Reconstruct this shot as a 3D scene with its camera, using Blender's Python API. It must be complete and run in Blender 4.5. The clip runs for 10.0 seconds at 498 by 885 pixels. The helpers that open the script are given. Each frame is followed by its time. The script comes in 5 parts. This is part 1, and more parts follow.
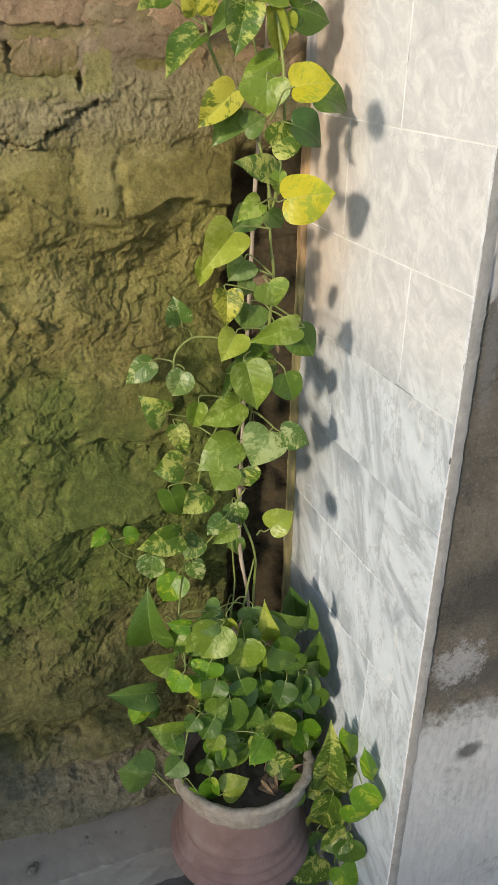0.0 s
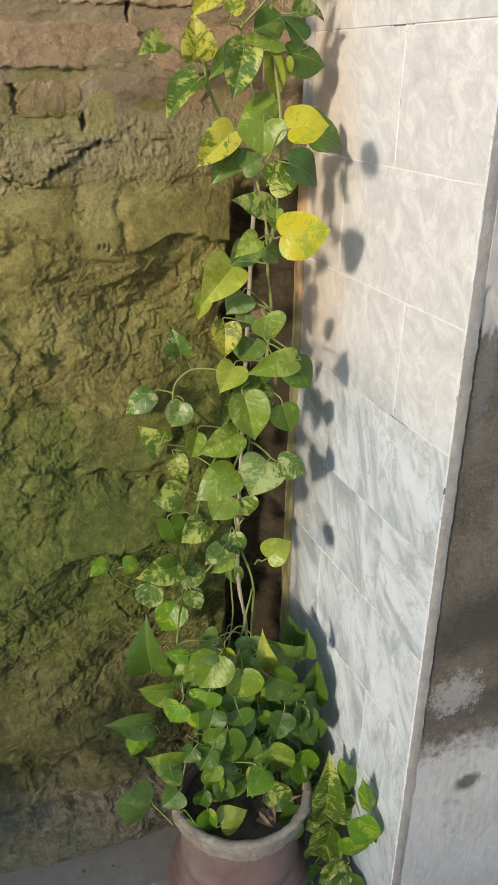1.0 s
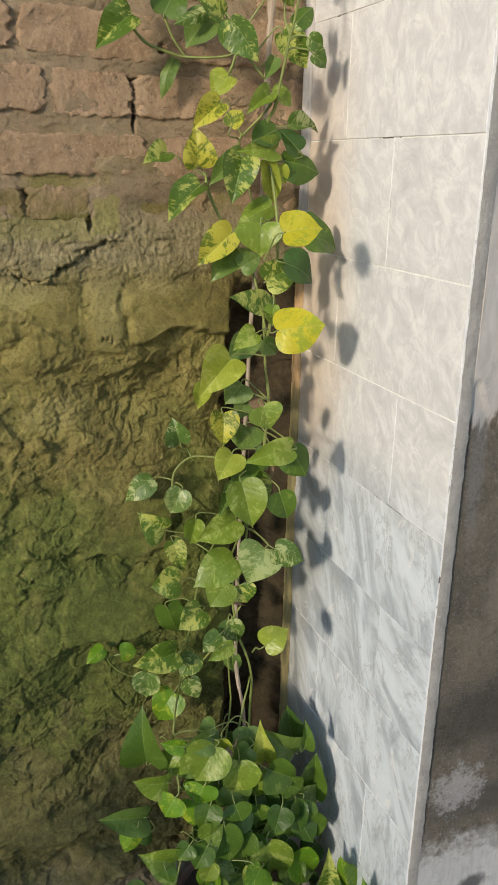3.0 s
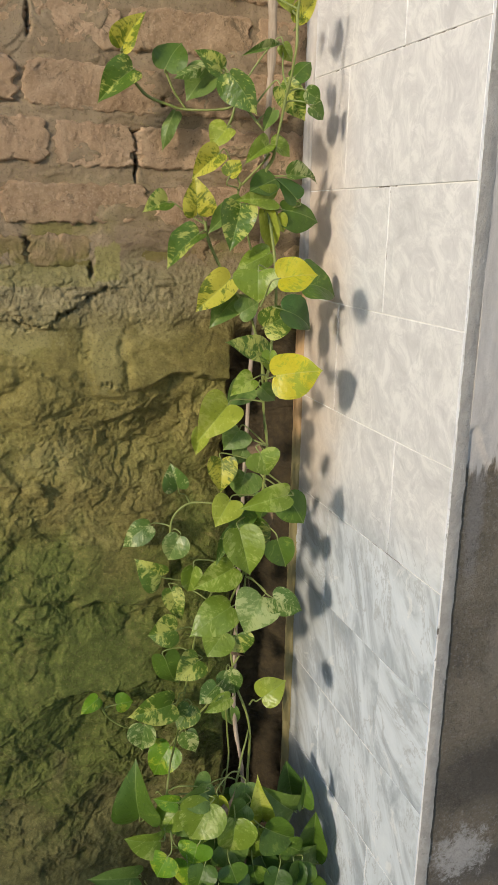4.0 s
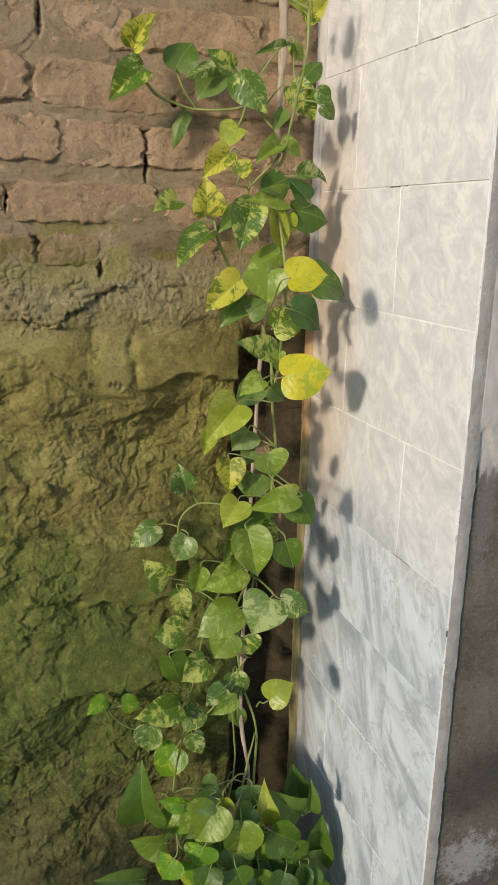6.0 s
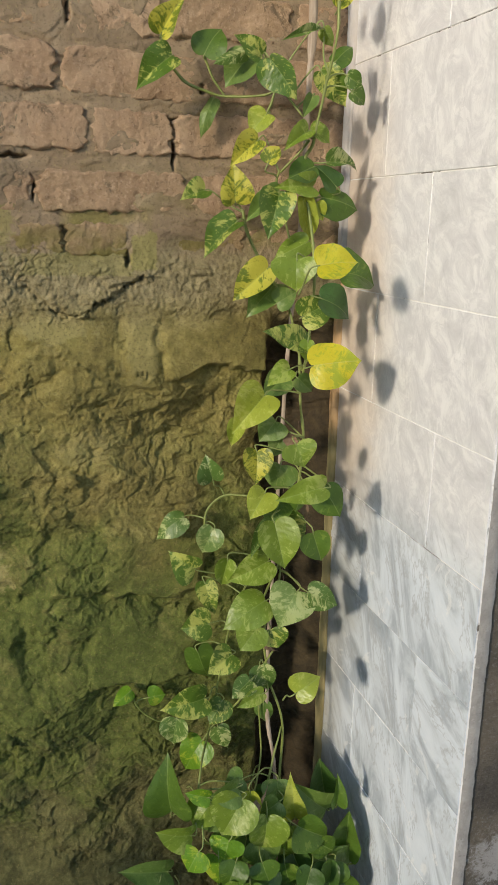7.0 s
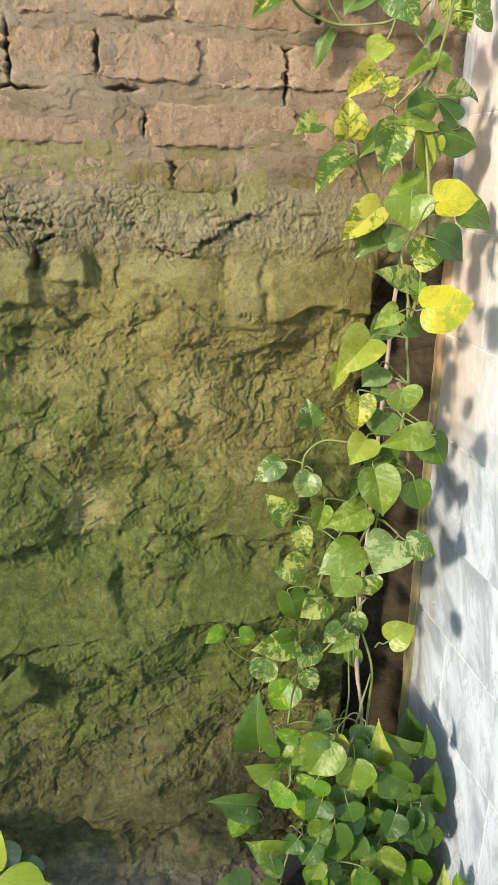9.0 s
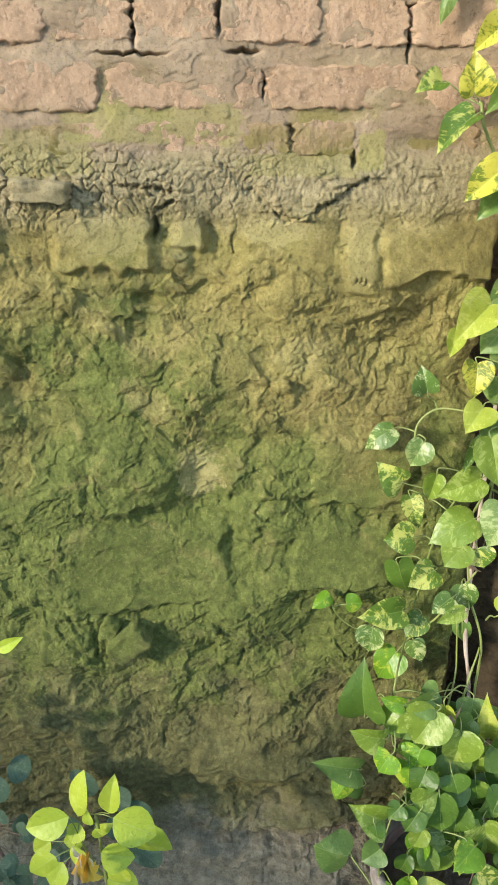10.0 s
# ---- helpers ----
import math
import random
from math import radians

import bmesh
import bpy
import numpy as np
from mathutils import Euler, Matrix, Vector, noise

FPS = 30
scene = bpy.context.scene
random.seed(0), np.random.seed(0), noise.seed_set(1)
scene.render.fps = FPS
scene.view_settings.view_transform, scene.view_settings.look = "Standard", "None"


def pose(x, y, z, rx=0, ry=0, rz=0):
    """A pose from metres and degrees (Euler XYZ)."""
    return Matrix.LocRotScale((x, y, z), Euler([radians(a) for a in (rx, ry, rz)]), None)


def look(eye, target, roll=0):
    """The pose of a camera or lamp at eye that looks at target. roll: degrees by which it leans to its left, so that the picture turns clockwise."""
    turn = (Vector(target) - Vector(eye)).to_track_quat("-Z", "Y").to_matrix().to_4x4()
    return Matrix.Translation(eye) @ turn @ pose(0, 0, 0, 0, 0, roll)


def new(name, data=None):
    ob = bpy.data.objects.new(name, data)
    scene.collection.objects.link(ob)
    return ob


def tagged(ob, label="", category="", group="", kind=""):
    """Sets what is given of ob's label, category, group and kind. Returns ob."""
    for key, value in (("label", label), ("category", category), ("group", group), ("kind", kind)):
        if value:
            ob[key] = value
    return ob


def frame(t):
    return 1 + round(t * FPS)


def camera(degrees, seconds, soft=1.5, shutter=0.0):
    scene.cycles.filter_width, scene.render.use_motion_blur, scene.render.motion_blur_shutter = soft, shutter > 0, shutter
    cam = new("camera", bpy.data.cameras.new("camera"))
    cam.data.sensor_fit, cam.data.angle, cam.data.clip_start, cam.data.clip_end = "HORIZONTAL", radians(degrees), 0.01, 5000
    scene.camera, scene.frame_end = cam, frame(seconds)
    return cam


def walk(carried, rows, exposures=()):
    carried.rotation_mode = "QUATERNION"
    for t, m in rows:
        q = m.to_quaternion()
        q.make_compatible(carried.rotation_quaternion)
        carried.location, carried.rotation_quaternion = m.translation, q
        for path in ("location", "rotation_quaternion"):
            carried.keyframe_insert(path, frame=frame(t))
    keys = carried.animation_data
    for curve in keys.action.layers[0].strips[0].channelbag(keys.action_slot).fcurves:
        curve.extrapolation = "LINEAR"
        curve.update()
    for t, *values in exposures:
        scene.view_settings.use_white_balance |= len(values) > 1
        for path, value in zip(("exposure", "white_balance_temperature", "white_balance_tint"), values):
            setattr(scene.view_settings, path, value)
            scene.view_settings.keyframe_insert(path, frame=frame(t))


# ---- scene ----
cam = camera(34.5, 10.0, soft=0.3)
PATH = [
    (0, (-0.094, 0.036, 1.55), (0.58, 1.687, 0.645), 1.1),
    (0.5, (-0.093, 0.028, 1.555), (0.581, 1.683, 0.656), 1.1),
    (1, (-0.096, 0.02, 1.558), (0.588, 1.703, 0.72), 1.1),
    (1.5, (-0.095, 0.016, 1.57), (0.597, 1.722, 0.789), 1.1),
    (2, (-0.101, 0.013, 1.577), (0.605, 1.74, 0.856), 1.2),
    (2.5, (-0.099, 0.008, 1.58), (0.607, 1.747, 0.889), 1.2),
    (2.7, (-0.1, 0.006, 1.579), (0.606, 1.747, 0.891), 1.2),
    (3.8, (-0.061, -0.003, 1.569), (0.607, 1.805, 1.035), 1.1),
    (4, (-0.062, -0.001, 1.568), (0.607, 1.806, 1.034), 1.2),
    (4.5, (-0.064, -0.003, 1.57), (0.606, 1.806, 1.042), 1.4),
    (5, (-0.063, -0.004, 1.569), (0.61, 1.808, 1.053), 1.4),
    (5.5, (-0.065, 0.0, 1.563), (0.611, 1.808, 1.041), 1.6),
    (6, (-0.063, 0.002, 1.562), (0.59, 1.818, 1.037), 1.4),
    (7.5, (-0.065, 0.017, 1.544), (0.51, 1.851, 0.991), 1.1),
    (8, (-0.071, 0.019, 1.539), (0.469, 1.848, 0.936), 1.1),
    (8.5, (-0.073, 0.019, 1.534), (0.359, 1.866, 0.901), 0.8),
    (9, (-0.091, 0.023, 1.529), (0.301, 1.875, 0.885), 1.4),
    (9.5, (-0.099, 0.023, 1.526), (0.13, 1.896, 0.865), 0.6),
    (10, (-0.108, 0.017, 1.518), (0.032, 1.882, 0.81), 0.0),
]
BASE = 1.12
EXPOSURE = [(t, BASE + e, k, 10) for t, e, k in ((0, -0.02, 6350), (1.5, -0.08, 6350), (2.5, -0.15, 6350), (4, -0.19, 6380), (6, -0.19, 6380), (7.5, -0.18, 6300), (8, -0.06, 6250), (8.5, 0.22, 6150), (9, 0.48, 6080), (9.5, 0.72, 6000), (10, 0.86, 5950))]
walk(cam, [(t, look(eye, target, roll)) for t, eye, target, roll in PATH], EXPOSURE)

# ---- daylight ----
SUN_TRAVEL = Vector((0.78, 0.50, -0.27))
world = bpy.data.worlds.new("sky")
world.use_nodes = True
scene.world = world
wn = world.node_tree.nodes
sky = wn.new("ShaderNodeTexSky")
sky.sky_type, sky.sun_disc = "NISHITA", False
sky.sun_elevation = math.asin(-SUN_TRAVEL.normalized().z)
sky.sun_rotation = math.atan2(-SUN_TRAVEL.x, -SUN_TRAVEL.y) % (2 * math.pi)
sky.air_density, sky.dust_density, sky.ozone_density = 1.0, 0.8, 1.3
wn["Background"].inputs["Strength"].default_value = 0.12
world.node_tree.links.new(sky.outputs["Color"], wn["Background"].inputs["Color"])
sun = new("sun", bpy.data.lights.new("sun", "SUN"))
sun.data.energy, sun.data.angle, sun.data.color = 1.5, radians(5.0), (1.0, 0.87, 0.68)
sun.rotation_euler = SUN_TRAVEL.to_track_quat("-Z", "Y").to_euler()

# ---- node helpers ----


class Mat:
    """A procedural material: shorthand for its nodes."""

    def __init__(self, name, rough=0.85, coords="Object"):
        self.m = bpy.data.materials.new(name)
        self.m.use_nodes = True
        self.t = self.m.node_tree
        self.b = self.t.nodes["Principled BSDF"]
        self.b.inputs["Roughness"].default_value = rough
        self.tc = self.t.nodes.new("ShaderNodeTexCoord")
        self.co = self.tc.outputs[coords]

    def node(self, kind, **kw):
        n = self.t.nodes.new("ShaderNode" + kind)
        for k, v in kw.items():
            if k in n.inputs:
                self.put(n.inputs[k], v)
        return n

    def put(self, socket, v):
        if isinstance(v, bpy.types.NodeSocket):
            self.t.links.new(v, socket)
        else:
            socket.default_value = v

    def scaled(self, s, rot=(0, 0, 0), co=None):
        n = self.t.nodes.new("ShaderNodeMapping")
        self.put(n.inputs["Vector"], co or self.co)
        n.inputs["Scale"].default_value = s
        n.inputs["Rotation"].default_value = [radians(a) for a in rot]
        return n.outputs[0]

    def noise(self, scale, detail=4.0, rough=0.55, distort=0.0, co=None):
        n = self.node("TexNoise", Vector=co or self.co, Scale=scale, Detail=detail, Roughness=rough, Distortion=distort)
        return n.outputs["Fac"]

    def ramp(self, fac, stops, smooth=False):
        n = self.t.nodes.new("ShaderNodeValToRGB")
        self.put(n.inputs["Fac"], fac)
        e = n.color_ramp.elements
        while len(e) < len(stops):
            e.new(0.5)
        for s, (p, c) in zip(e, stops):
            s.position = p
            s.color = (c, c, c, 1) if isinstance(c, (int, float)) else (*c, 1)
        if smooth:
            n.color_ramp.interpolation = "EASE"
        return n.outputs["Color"]

    def mix(self, fac, a, b, mode="MIX"):
        n = self.t.nodes.new("ShaderNodeMix")
        n.data_type, n.blend_type = "RGBA", mode
        self.put(n.inputs[0], fac)
        for s, v in ((6, a), (7, b)):
            self.put(n.inputs[s], (*v, 1) if isinstance(v, tuple) else v)
        return n.outputs[2]

    def math(self, op, a, b=0.5, c=0.0):
        n = self.t.nodes.new("ShaderNodeMath")
        n.operation = op
        for s, v in zip(n.inputs, (a, b, c)):
            self.put(s, v)
        return n.outputs[0]

    def axis(self, which, co=None):
        n = self.node("SeparateXYZ", Vector=co or self.co)
        return n.outputs[which]

    def step(self, v, lo, hi):
        n = self.t.nodes.new("ShaderNodeMapRange")
        n.interpolation_type = "SMOOTHSTEP"
        for s, x in zip(n.inputs, (v, lo, hi, 0.0, 1.0)):
            self.put(s, x)
        return n.outputs[0]

    def bump(self, height, strength=0.5, distance=0.004):
        n = self.node("Bump", Height=height, Strength=strength, Distance=distance)
        if self.b.inputs["Normal"].links:
            self.t.links.new(self.b.inputs["Normal"].links[0].from_socket, n.inputs["Normal"])
        self.t.links.new(n.outputs[0], self.b.inputs["Normal"])

    def colour(self, c):
        self.put(self.b.inputs["Base Color"], (*c, 1) if isinstance(c, tuple) else c)
        return self.m

    def random(self):
        return self.t.nodes.new("ShaderNodeObjectInfo").outputs["Random"]


# ---- materials ----


def stone_wall_material():
    """Mossy rubble below, crumbling mortar at mid height, brown mortar above."""
    k = Mat("mossy_rubble", 0.92)
    k.co = k.node("NewGeometry").outputs["Position"]
    z, x = k.axis("Z"), k.axis("X")
    big = k.noise(3.2, 4, 0.6, 0.4)
    mid = k.noise(11, 6, 0.68, 0.6)
    fine = k.noise(48, 6, 0.72, 0.3)
    grit = k.noise(230, 4, 0.75)
    bare = k.ramp(k.math("MULTIPLY_ADD", fine, 0.5, k.math("MULTIPLY", mid, 0.5)), [(0.30, (0.140, 0.116, 0.036)), (0.45, (0.265, 0.226, 0.074)), (0.54, (0.365, 0.312, 0.108)), (0.68, (0.55, 0.48, 0.19))])
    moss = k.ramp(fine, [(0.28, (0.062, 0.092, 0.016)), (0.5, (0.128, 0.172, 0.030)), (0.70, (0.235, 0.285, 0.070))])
    ochre = k.ramp(fine, [(0.25, (0.30, 0.245, 0.085)), (0.75, (0.57, 0.49, 0.215))])
    # moss in noise blotches, thicker towards the bottom and the left
    moss_noise = k.math("ADD", big, k.math("MULTIPLY", mid, 0.45))
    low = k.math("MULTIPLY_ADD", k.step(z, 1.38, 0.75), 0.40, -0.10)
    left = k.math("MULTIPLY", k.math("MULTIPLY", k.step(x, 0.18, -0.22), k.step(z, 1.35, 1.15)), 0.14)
    moss_cover = k.math("ADD", moss_noise, k.math("ADD", low, left))
    col = k.mix(k.math("MULTIPLY", k.step(moss_cover, 0.62, 1.02), 0.92), bare, moss)
    och = k.math("MULTIPLY", k.math("MULTIPLY", k.step(k.noise(9, 7, 0.7, 1.0), 0.50, 0.64), 0.6), k.step(k.math("ADD", z, k.math("MULTIPLY", big, 0.4)), 0.85, 1.35))
    col = k.mix(och, col, ochre)
    # bare brown earth-stained stone towards the foot
    brown = k.ramp(fine, [(0.28, (0.105, 0.085, 0.040)), (0.5, (0.225, 0.188, 0.092)), (0.72, (0.37, 0.32, 0.17))])
    col = k.mix(k.math("MULTIPLY", k.step(k.math("ADD", z, k.math("MULTIPLY_ADD", mid, 0.9, -0.45)), 0.72, 0.42), 0.62), col, brown)
    # pale scars where flakes broke away
    rag = k.math("ADD", k.math("MULTIPLY_ADD", fine, 2.2, -1.1), k.math("MULTIPLY_ADD", mid, 3.0, -1.5))
    for cx, cz, rx, rz, amount in ((-0.098, 0.985, 0.034, 0.050, 0.65), (-0.111, 1.385, 0.024, 0.034, 0.55), (0.022, 1.388, 0.050, 0.018, 0.55), (-0.225, 1.385, 0.06, 0.035, 0.4), (0.160, 1.355, 0.030, 0.05, 0.4), (0.06, 1.19, 0.04, 0.03, 0.3)):
        dx = k.math("DIVIDE", k.math("SUBTRACT", x, cx), rx)
        dz = k.math("DIVIDE", k.math("SUBTRACT", z, cz), rz)
        d = k.math("ADD", k.math("SQRT", k.math("ADD", k.math("MULTIPLY", dx, dx), k.math("MULTIPLY", dz, dz))), rag)
        col = k.mix(k.math("MULTIPLY", k.step(d, 1.2, 0.85), amount), col, (0.56, 0.50, 0.24))
    # grey weathered foot
    foot = k.step(k.math("ADD", z, k.math("MULTIPLY", mid, 0.22)), 0.40, 0.27)
    grey = k.ramp(fine, [(0.2, (0.19, 0.160, 0.115)), (0.55, (0.43, 0.375, 0.285)), (0.85, (0.66, 0.60, 0.49))])
    col = k.mix(foot, col, grey)
    # crumbling lime mortar under the bricks
    zz = k.math("ADD", z, k.math("MULTIPLY", mid, 0.13))
    crumb = k.math("MULTIPLY", k.step(zz, 1.43, 1.52), k.step(zz, 1.62, 1.57))
    lime = k.ramp(fine, [(0.25, (0.22, 0.18, 0.115)), (0.5, (0.40, 0.34, 0.225)), (0.8, (0.62, 0.54, 0.38))])
    col = k.mix(k.math("MULTIPLY", crumb, 0.85), col, lime)
    # brown mortar of the brick courses
    mort = k.ramp(mid, [(0.25, (0.235, 0.165, 0.118)), (0.5, (0.375, 0.280, 0.208)), (0.78, (0.53, 0.415, 0.325))])
    mort = k.mix(k.math("MULTIPLY", k.step(k.noise(8, 4, 0.6, 0.4, k.scaled((0.7, 1, 1.6))), 0.55, 0.68), 0.6), mort, (0.47, 0.375, 0.295))
    mort = k.mix(k.math("MULTIPLY", k.step(k.noise(5, 4, 0.6), 0.48, 0.62), k.step(z, 1.66, 1.5)), mort, (0.262, 0.238, 0.067))
    col = k.mix(k.step(k.math("ADD", z, k.math("MULTIPLY", mid, 0.09)), 1.525, 1.565), col, mort)
    # mossy smears of mortar over the lowest course
    for cx, cz, rx, rz, amount in ((0.165, 1.500, 0.019, 0.026, 0.8), (-0.15, 1.538, 0.12, 0.026, 0.6), (-0.30, 1.50, 0.06, 0.03, 0.5), (0.06, 1.482, 0.08, 0.016, 0.5)):
        dx = k.math("DIVIDE", k.math("SUBTRACT", x, cx), rx)
        dz = k.math("DIVIDE", k.math("SUBTRACT", z, cz), rz)
        d = k.math("ADD", k.math("MAXIMUM", k.math("ABSOLUTE", dx), k.math("ABSOLUTE", dz)), k.math("MULTIPLY", rag, 0.35))
        col = k.mix(k.math("MULTIPLY", k.step(d, 1.1, 0.95), amount), col, (0.36, 0.335, 0.125))
    col = k.mix(k.math("MULTIPLY", k.step(grit, 0.52, 0.64), 0.45), col, (0.095, 0.080, 0.036))
    col = k.mix(k.math("MULTIPLY", k.step(k.noise(170, 5, 0.8, 0.4), 0.55, 0.66), 0.35), col, (0.56, 0.48, 0.22))
    # brown earth and dead roots along the corner joint, darkened to paint its shade
    earth_shade = k.math("MULTIPLY", k.step(k.math("ADD", x, k.math("MULTIPLY", mid, 0.03)), 0.385, 0.400), k.step(k.math("ADD", z, k.math("MULTIPLY", mid, 0.1)), 1.48, 1.42))
    col = k.mix(k.math("MULTIPLY", earth_shade, 0.95), col, k.ramp(fine, [(0.3, (0.022, 0.015, 0.009)), (0.7, (0.095, 0.065, 0.036))]))
    col = k.mix(1.0, col, (0.70, 0.675, 0.55), "MULTIPLY")
    trowelled = k.step(k.math("ADD", z, k.math("MULTIPLY", mid, 0.09)), 1.54, 1.60)
    k.bump(k.noise(85, 7, 0.75, 0.15), k.math("MULTIPLY_ADD", trowelled, -0.3, 0.5), 0.004)
    k.bump(k.noise(230, 5, 0.8, 0.1), k.math("MULTIPLY_ADD", trowelled, -0.4, 0.7), 0.003)
    return k.colour(col)


def brick_material():
    k = Mat("weathered_brick", 0.93)
    k.co = k.node("NewGeometry").outputs["Position"]
    r = k.random()
    fine = k.noise(110, 6, 0.76)
    mid = k.noise(16, 6, 0.7, 0.5)
    a = k.ramp(mid, [(0.25, (0.42, 0.28, 0.19)), (0.55, (0.62, 0.45, 0.325)), (0.8, (0.76, 0.59, 0.45))])
    b = k.ramp(mid, [(0.25, (0.38, 0.26, 0.17)), (0.8, (0.69, 0.51, 0.36))])
    col = k.mix(r, a, b)
    col = k.mix(k.math("MULTIPLY", k.step(fine, 0.54, 0.66), 0.35), col, (0.22, 0.14, 0.09))
    mort = k.ramp(fine, [(0.2, (0.21, 0.152, 0.102)), (0.8, (0.41, 0.315, 0.225))])
    col = k.mix(k.step(k.noise(13, 8, 0.78, 0.8), 0.56, 0.62), col, mort)
    col = k.mix(k.math("MULTIPLY", k.step(k.noise(34, 7, 0.8, 0.5), 0.57, 0.64), 0.5), col, (0.62, 0.47, 0.33))
    col = k.mix(k.math("MULTIPLY", k.step(k.noise(210, 4, 0.7), 0.54, 0.62), 0.55), col, (0.74, 0.56, 0.42))
    col = k.mix(k.math("MULTIPLY", k.step(k.noise(170, 5, 0.75), 0.40, 0.33), 0.6), col, (0.17, 0.105, 0.07))
    z = k.axis("Z")
    green = k.math("MULTIPLY", k.step(k.noise(6, 4, 0.6), 0.42, 0.6), k.step(z, 1.58, 1.50))
    col = k.mix(green, col, (0.243, 0.216, 0.065))
    col = k.mix(1.0, col, (0.74, 0.69, 0.58), "MULTIPLY")
    k.bump(k.noise(120, 6, 0.75, 0.1), 0.7, 0.005)
    k.bump(k.noise(260, 5, 0.8), 0.8, 0.003)
    return k.colour(col)


def marble_material():
    k = Mat("veined_marble", 0.32)
    r = k.random()
    off = k.node("CombineXYZ", X=0.0, Y=k.math("MULTIPLY", r, 37.0), Z=k.math("MULTIPLY", r, 91.0)).outputs[0]
    v = k.t.nodes.new("ShaderNodeVectorMath")
    k.put(v.inputs[0], k.co)
    k.put(v.inputs[1], off)
    co = v.outputs[0]
    turn = k.node("VectorRotate", Vector=co, Center=(0, 0, 0), Axis=(1, 0, 0), Angle=k.math("MULTIPLY_ADD", r, 1.3, 0.1)).outputs[0]
    slant = k.scaled((1, 1.9, 0.8), (0, 0, 0), turn)
    cloud = k.noise(22, 9, 0.76, 0.9, k.scaled((1, 1.3, 0.9), (0, 0, 0), turn))
    streak = k.noise(9.0, 9, 0.68, 0.8, slant)
    vein = k.math("ABSOLUTE", k.math("SUBTRACT", k.noise(7.5, 8, 0.62, 1.0, slant), 0.5))
    # upper courses are cloudy and warm, lower ones streaked and grey; bluish skylit shade is painted in
    z = k.axis("Z", k.node("NewGeometry").outputs["Position"])
    low = k.step(z, 1.22, 1.05)
    warm = k.ramp(cloud, [(0.30, (0.54, 0.535, 0.54)), (0.46, (0.635, 0.63, 0.635)), (0.52, (0.685, 0.68, 0.68)), (0.56, (0.735, 0.73, 0.725)), (0.72, (0.80, 0.795, 0.785))])
    cool_shade = k.ramp(streak, [(0.30, (0.24, 0.285, 0.335)), (0.43, (0.40, 0.45, 0.505)), (0.50, (0.55, 0.60, 0.65)), (0.56, (0.625, 0.685, 0.75)), (0.72, (0.72, 0.77, 0.825))])
    col = k.mix(k.math("MULTIPLY", low, 0.9), warm, cool_shade)
    col = k.mix(k.math("MULTIPLY", k.math("MULTIPLY", k.step(vein, 0.02, 0.0), 0.6), k.math("MULTIPLY_ADD", low, 0.8, 0.2)), col, (0.36, 0.375, 0.39))
    col = k.mix(k.math("MULTIPLY", k.step(k.noise(19, 7, 0.7, 0.8, co), 0.60, 0.64), 0.4), col, (0.86, 0.85, 0.84))
    # orange glow of low sun beside the corner, painted into the marble
    y = k.axis("Y", k.node("NewGeometry").outputs["Position"])
    edge = k.math("ADD", y, k.math("MULTIPLY", k.noise(5.0, 4, 0.6, 0.6), 0.16))
    sun_glow = k.math("MULTIPLY", k.step(edge, 1.12, 1.30), k.math("MULTIPLY", k.step(z, 0.95, 1.2), k.step(z, 1.86, 1.55)))
    col = k.mix(k.math("MULTIPLY", sun_glow, 0.5), col, (0.64, 0.43, 0.22))
    # the vine's shadow down the corner, painted as a darker strip
    vine_shade = k.math("MULTIPLY", k.step(edge, 1.20, 1.30), k.step(z, 1.1, 0.9))
    col = k.mix(k.math("MULTIPLY", vine_shade, 0.5), col, (0.30, 0.27, 0.19))
    k.put(k.b.inputs["Roughness"], k.ramp(k.noise(20, 4), [(0.3, 0.28), (0.7, 0.45)]))
    k.bump(k.noise(30, 3), 0.06, 0.002)
    return k.colour(col)


def grout_material():
    k = Mat("pale_grout", 0.9)
    dirt = k.step(k.noise(9, 5, 0.7, 0.5), 0.58, 0.64)
    k.bump(k.noise(300, 3), 0.4, 0.001)
    return k.colour(k.mix(dirt, k.ramp(k.noise(30, 4), [(0.3, (0.72, 0.70, 0.67)), (0.7, (0.86, 0.85, 0.83))]), (0.16, 0.14, 0.12)))


